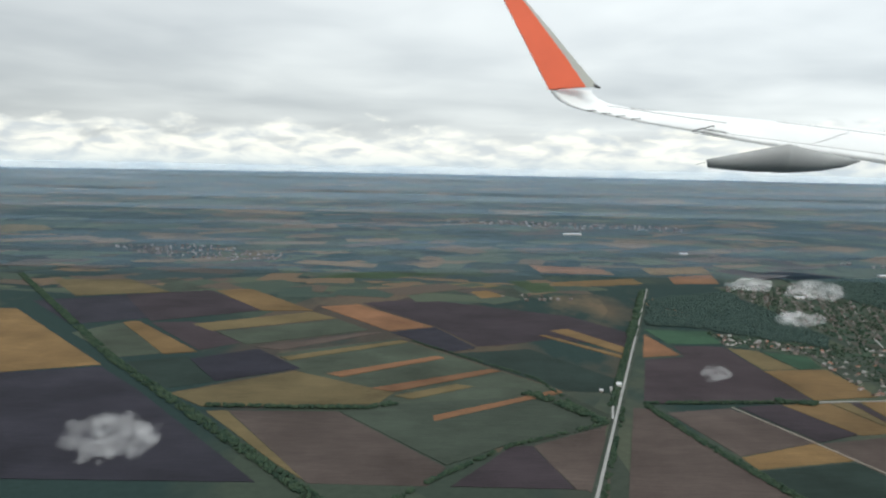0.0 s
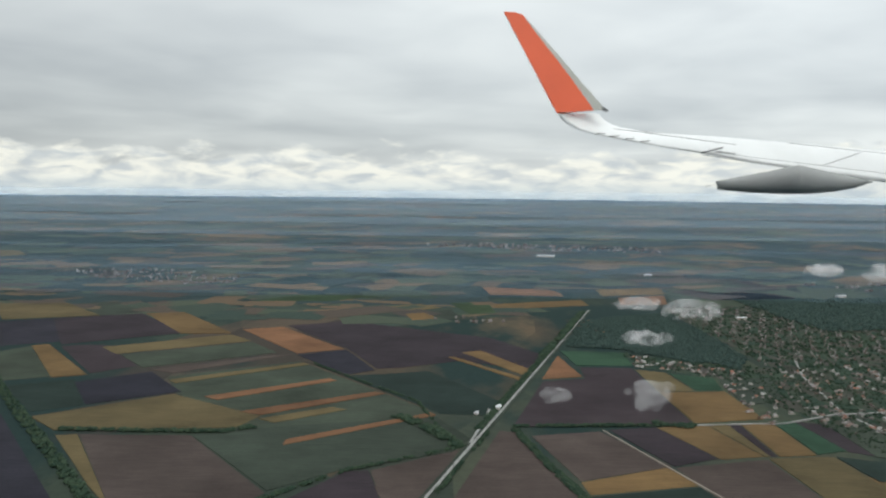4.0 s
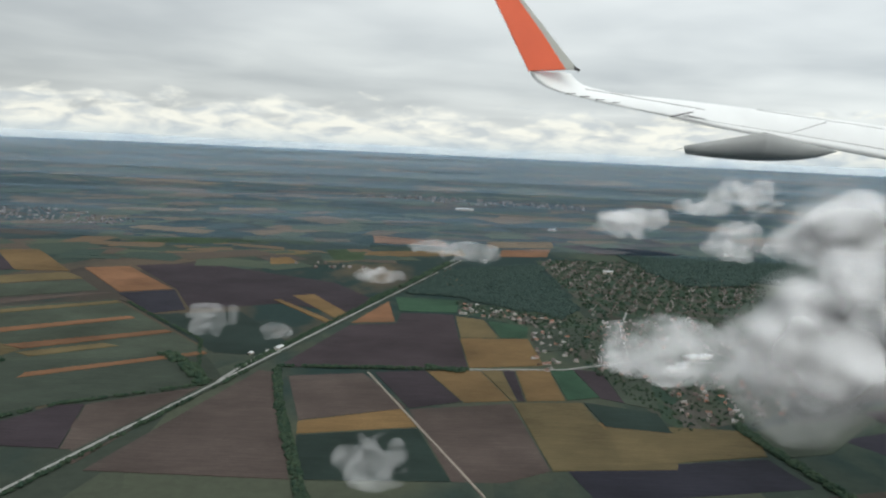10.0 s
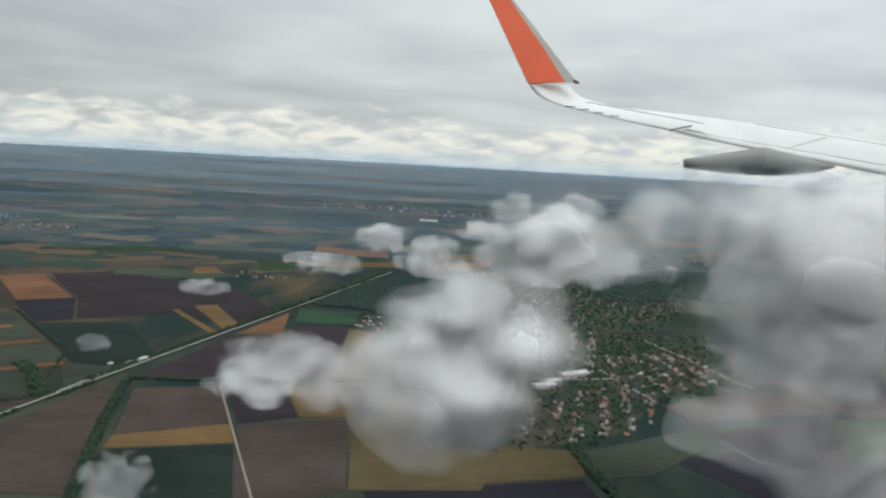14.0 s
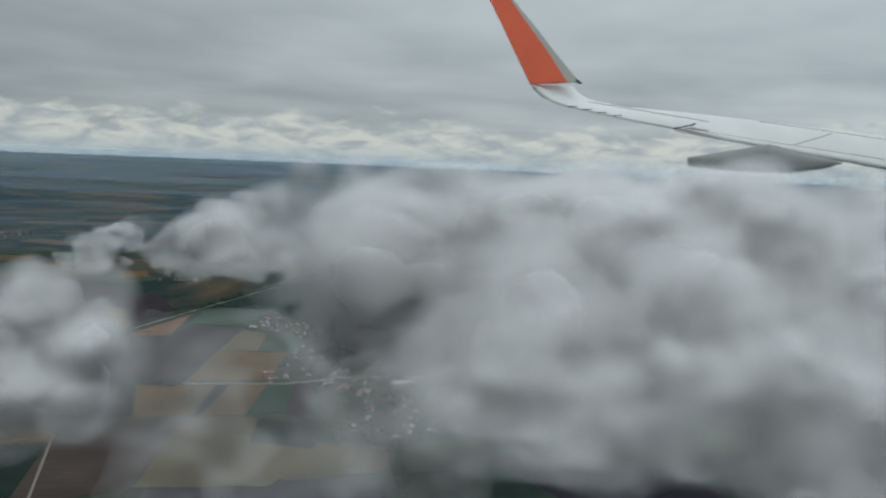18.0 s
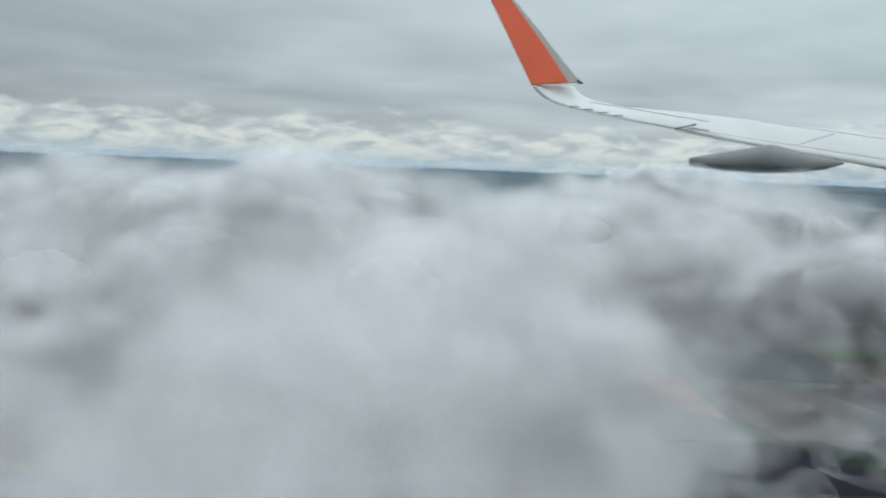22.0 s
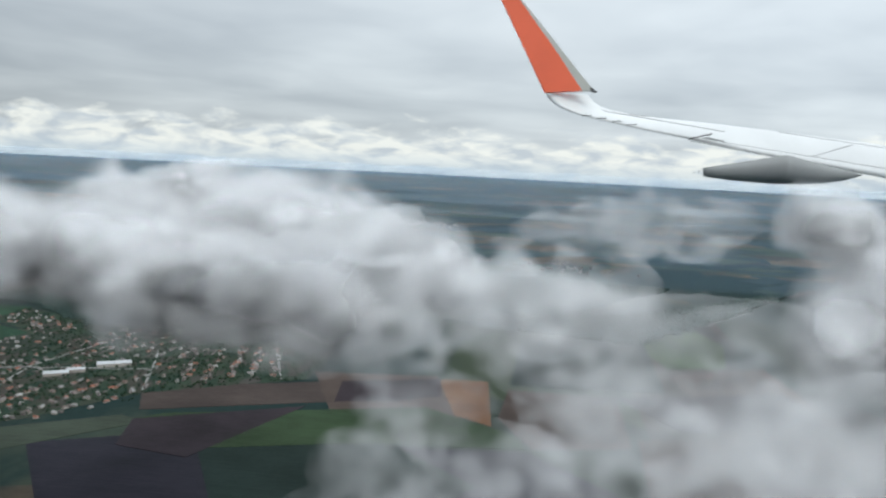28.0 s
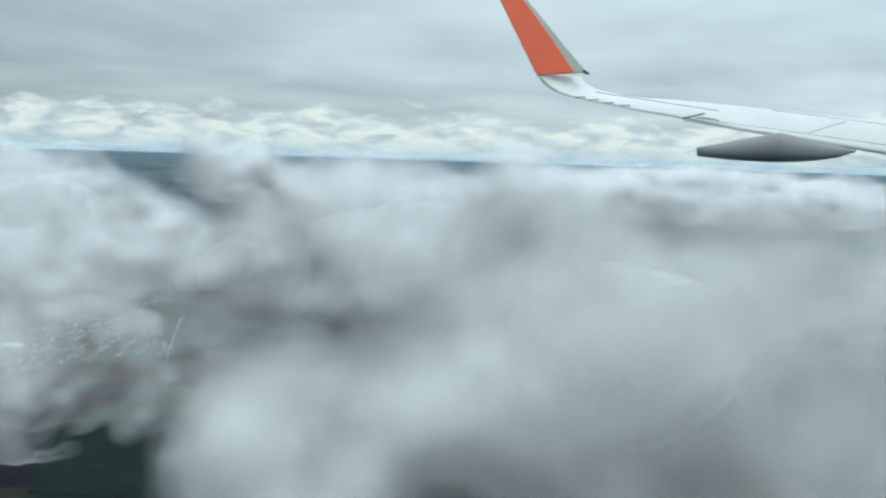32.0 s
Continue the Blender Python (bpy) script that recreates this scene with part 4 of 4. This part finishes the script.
# how a cloud of each kind is drawn: raggedness, the densities of its veils, and their vapour
CUMULUS, WISP, MIST, SCUD, NEAR = "cumulus", "wisp", "mist", "scud", "near"
KINDS_OF_CLOUD = {
    CUMULUS: (0.80, 0.75, 1.0, ((-0.02, "mist"), (0.02, "mist"), (0.05, "mist"), (0.08, "veil"), (0.12, "veil"), (0.16, "veil"), (0.21, "veil"), (0.26, "mantle"), (0.32, "mantle"), (0.39, "mantle"), (0.48, "core"))),
    NEAR: (0.85, 0.75, 1.0, ((-0.03, "mist"), (0.00, "mist"), (0.03, "mist"), (0.06, "mist"), (0.09, "mist"), (0.12, "mist"), (0.15, "mist"), (0.18, "mist"), (0.22, "veil"), (0.27, "veil"), (0.33, "veil"), (0.40, "veil"))),
    WISP: (1.1, 0.8, 0.85, ((0.03, "mist"), (0.07, "mist"), (0.11, "mist"), (0.16, "mist"), (0.21, "veil"), (0.28, "veil"), (0.37, "veil"))),
    MIST: (1.5, 0.8, 0.75, ((0.06, "mist"), (0.14, "mist"), (0.23, "shred"), (0.34, "shred"))),
    SCUD: (1.35, 0.8, 0.75, ((0.03, "mist"), (0.08, "mist"), (0.14, "mist"), (0.20, "mist"), (0.27, "veil"), (0.36, "veil"))),
}


def cloud(centre, size, seed, kind=CUMULUS, label="", cells=9.0):
    """A heap of vapour: nested ragged veils, thin outside and thick within, of one billowing density."""
    ragged, steep, grain, levels = KINDS_OF_CLOUD[kind]
    size = np.array(size)
    step = size.min() / cells
    reach = size * 1.32 + 2 * step
    n = np.ceil(2 * reach / step).astype(int) + 1
    ax = [(np.arange(q) - (q - 1) / 2) * step for q in n]
    x, y, z = np.meshgrid(*ax, indexing="ij")
    wave = grain * size.min()
    wx, wy, wz = ((g + c + seed * 1.7) / wave for g, c in zip((x, y, z), centre))
    warp = value_noise(wx * 0.7 + 9, wy * 0.7, wz * 0.7) - 0.5
    noise_ = billows(wx + warp, wy - warp, wz * 1.15 + warp)
    r = np.sqrt((x / size[0]) ** 2 + (y / size[1]) ** 2 + (z / size[2] * np.where(z < 0, 1.12, 1.0)) ** 2)
    dens = (1.0 - r) * steep + ragged * 0.5 * noise_ * np.clip(1.5 - 0.6 * r, 0, 1.2)
    dens = np.where(r > 1.28, -1, dens)
    for q in range(3):
        edge = [slice(None)] * 3
        for side_ in (0, -1):
            edge[q] = side_
            dens[tuple(edge)] = -1.0
    words = {CUMULUS: "soft grey-white cumulus cloud drifting above the fields", WISP: "thin ragged wisp of grey-white cloud", MIST: "faint shred of scud cloud, almost transparent",
             SCUD: "small ragged scrap of white scud cloud", NEAR: "broad soft white cloud close beside the flight path"}
    e = thing("cloud", Matrix.Translation(centre), label or words[kind], "cloud")
    heaps = {}
    for iso, name in levels:
        v, f = shell(dens, iso)
        if len(f):
            vs, fs = heaps.setdefault(name, ([], []))
            fs.append(f + sum(map(len, vs)))
            vs.append((v - (n - 1) / 2) * step)
    for name, (vs, fs) in heaps.items():
        part(name, None, None, e, data=quad_mesh(name, np.concatenate(vs), np.concatenate(fs), VAPOURS[name]))
    return e


# blue haze over the far country, imitated by added tinted translucent banks
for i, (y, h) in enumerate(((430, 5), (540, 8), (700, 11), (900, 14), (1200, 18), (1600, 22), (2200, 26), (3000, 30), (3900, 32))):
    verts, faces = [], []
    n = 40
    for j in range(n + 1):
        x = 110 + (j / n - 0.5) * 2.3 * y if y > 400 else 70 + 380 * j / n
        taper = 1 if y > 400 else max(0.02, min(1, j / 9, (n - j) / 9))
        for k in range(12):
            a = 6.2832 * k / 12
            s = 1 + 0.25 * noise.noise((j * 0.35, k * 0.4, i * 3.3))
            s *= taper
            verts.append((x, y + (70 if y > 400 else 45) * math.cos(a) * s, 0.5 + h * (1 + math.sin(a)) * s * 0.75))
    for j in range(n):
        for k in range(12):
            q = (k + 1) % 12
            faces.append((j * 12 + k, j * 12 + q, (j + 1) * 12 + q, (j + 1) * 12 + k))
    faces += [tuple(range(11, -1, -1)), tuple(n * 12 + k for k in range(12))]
    tagged(new("haze_bank", raw_mesh("haze_bank", verts, faces, M_HAZE_FAR if y >= 900 else M_HAZE, True)), "added translucent bank standing in for blue distance haze over far fields", "haze", kind="structure")
# cumulus and scud at flight level, from the first fields to the end of the flight
cloud((118.8, 64.9, 34.8), (8.8, 6.2, 8.3), 200)
cloud((117.0, 65.4, 39.4), (3.8, 2.7, 2.8), 201)
cloud((105.2, 64.5, 34.4), (7.1, 5.0, 2.6), 202, WISP)
cloud((101.2, 64.1, 33.3), (2.8, 1.9, 1.4), 203, SCUD)
cloud((124.5, 151.7, 38.9), (4.9, 3.4, 2.0), 204, SCUD)
cloud((142.2, 152.1, 44.7), (5.9, 4.1, 2.8), 205, SCUD)
cloud((131.4, 91.3, 41.3), (7.3, 5.1, 2.7), 206, SCUD)
cloud((143.1, 71.7, 45.0), (10.3, 7.2, 7.8), 207, WISP)
cloud((143.5, 62.9, 39.0), (6.9, 4.8, 6.0), 208)
cloud((146.0, 72.8, 48.2), (10.9, 7.6, 4.7), 209)
cloud((151.9, 62.2, 42.4), (11.5, 8.1, 8.9), 210)
cloud((172.7, 86.8, 47.2), (14.9, 10.4, 6.2), 211)
cloud((159.4, 51.9, 40.5), (10.3, 7.2, 8.1), 212)
cloud((150.3, 49.2, 35.3), (6.0, 4.2, 5.3), 213, MIST)
cloud((127.5, 82.2, 43.9), (8.5, 5.9, 4.5), 214)
cloud((109.0, 102.5, 41.8), (4.0, 2.8, 1.8), 215, WISP)
cloud((159.0, 62.5, 47.0), (9.6, 6.7, 6.0), 216)
cloud((180.1, 56.5, 43.5), (16.5, 11.6, 8.7), 217)
cloud((158.6, 41.8, 41.5), (9.9, 7.0, 4.7), 218, WISP)
cloud((175.8, 41.5, 38.4), (11.2, 7.8, 4.0), 219, MIST)
cloud((140.1, 44.2, 38.1), (8.6, 6.1, 5.7), 220, MIST)
cloud((174.0, 59.3, 45.3), (13.3, 9.3, 8.0), 221)
cloud((170.1, 61.7, 49.5), (7.8, 5.5, 4.1), 222)
cloud((165.4, 43.7, 42.7), (10.3, 7.2, 5.0), 223, WISP)
cloud((205.2, 79.5, 44.4), (15.4, 10.8, 7.1), 224)
cloud((190.7, 44.9, 43.2), (8.5, 5.9, 3.4), 225, WISP)
cloud((170.5, 53.9, 44.3), (11.4, 8.0, 8.9), 226)
cloud((177.2, 38.1, 40.7), (9.8, 6.8, 7.1), 227, WISP)
cloud((190.6, 58.9, 44.8), (15.1, 10.5, 8.0), 228)
cloud((197.1, 42.4, 40.2), (7.8, 5.5, 4.9), 229, MIST)
cloud((182.4, 48.4, 41.6), (14.8, 10.3, 7.0), 230)
cloud((164.4, 59.3, 47.6), (8.4, 5.9, 5.3), 231)
cloud((195.0, 40.0, 36.7), (10.2, 7.2, 3.7), 232, MIST)
cloud((285.6, 41.2, 52.8), (12.7, 8.9, 1.3), 234)
cloud((221.4, 89.3, 46.6), (19.5, 13.7, 6.8), 235)
cloud((208.6, 91.5, 50.4), (11.3, 7.9, 4.0), 236)
cloud((239.0, 87.0, 41.5), (7.0, 4.9, 4.4), 237)
cloud((189.8, 80.3, 44.4), (16.0, 11.2, 7.1), 238)
cloud((171.6, 92.5, 48.6), (12.2, 8.6, 4.1), 239)
cloud((208.5, 30.3, 43.2), (6.0, 4.2, 1.8), 240, MIST)
cloud((199.2, 34.3, 44.5), (6.5, 4.6, 3.8), 241, MIST)
cloud((212.0, 32.5, 44.4), (2.8, 2.0, 1.7), 242, MIST)
cloud((257.2, 97.1, 48.2), (9.1, 6.4, 3.5), 243, MIST)
cloud((261.6, 76.2, 50.0), (7.1, 5.0, 3.8), 244, MIST)
cloud((250.2, 63.2, 42.7), (7.3, 5.1, 6.0), 245, MIST)
cloud((238.4, 55.6, 39.4), (5.7, 4.0, 4.5), 246, MIST)
cloud((211.5, 84.1, 37.4), (9.3, 6.5, 3.1), 247, WISP)
cloud((222.8, 76.0, 41.9), (18.3, 12.8, 6.6), 248)
cloud((252.9, 34.3, 46.9), (5.4, 3.8, 3.1), 249, MIST)
cloud((250.1, 29.0, 44.8), (6.0, 4.2, 2.6), 250, MIST)
cloud((256.1, 29.3, 45.4), (6.6, 4.6, 2.6), 251, MIST)
cloud((242.5, 27.6, 44.0), (5.0, 3.5, 2.1), 252, MIST)
cloud((265.3, 45.0, 51.3), (4.7, 3.3, 3.1), 253)
cloud((271.1, 40.9, 47.8), (9.3, 6.5, 6.2), 254)
cloud((273.7, 36.4, 43.2), (8.3, 5.8, 5.5), 255)
cloud((282.7, 40.0, 46.2), (11.5, 8.0, 6.8), 256)
cloud((263.9, 40.2, 49.2), (5.9, 4.1, 5.9), 257)
cloud((261.4, 42.6, 52.9), (3.7, 2.6, 2.5), 258)
cloud((269.7, 33.3, 43.0), (9.0, 6.3, 6.0), 259)
cloud((282.7, 36.0, 45.2), (11.2, 7.8, 8.0), 260)
cloud((275.9, 36.9, 46.8), (8.2, 5.7, 7.1), 261)
cloud((291.9, 36.5, 46.0), (8.8, 6.1, 7.7), 262)
cloud((233.6, 68.7, 48.8), (7.8, 5.4, 2.8), 263, WISP)
cloud((250.4, 38.5, 43.3), (4.1, 2.9, 3.5), 264, MIST)
cloud((126.9, 185.6, 36.1), (4.3, 3.0, 1.6), 270, SCUD)
cloud((144.7, 175.8, 39.9), (6.2, 4.3, 1.9), 271, SCUD)
cloud((115.3, 80.5, 42.4), (3.5, 2.5, 1.9), 272, SCUD)
cloud((125.3, 100.8, 46.4), (3.1, 2.2, 2.1), 273, SCUD)
cloud((82.8, 194.3, 25.6), (5.7, 4.0, 1.6), 274, MIST)
cloud((72.9, 143.5, 26.3), (4.1, 2.9, 1.3), 275, MIST)
cloud((75.7, 97.8, 8.7), (5.1, 3.6, 3.3), 276, MIST)
cloud((58.7, 82.7, 31.1), (2.9, 2.0, 1.7), 277, MIST)
cloud((-26.1, 47.4, 34.3), (3.6, 2.5, 1.7), 278, MIST)
cloud((54.4, 138.3, 15.8), (2.5, 1.8, 1.7), 280, MIST)
cloud((91.2, 176.4, 26.9), (6.4, 4.5, 2.2), 281, MIST)
cloud((262.0, 44.0, 40.0), (8.0, 6.0, 4.5), 285, WISP)
cloud((246.0, 52.0, 46.0), (9.0, 6.0, 4.0), 286, WISP)
cloud((286.0, 30.5, 43.0), (16.0, 9.0, 9.4), 287, NEAR)
cloud((272.0, 31.0, 41.5), (9.0, 6.5, 7.0), 288, NEAR)
cloud((300.0, 34.0, 45.5), (12.0, 8.0, 8.0), 289, NEAR)
cloud((185.0, 18.5, 45.4), (12.0, 6.0, 7.2), 290, NEAR)
cloud((176.0, 26.0, 42.0), (8.0, 6.0, 6.0), 291, WISP)
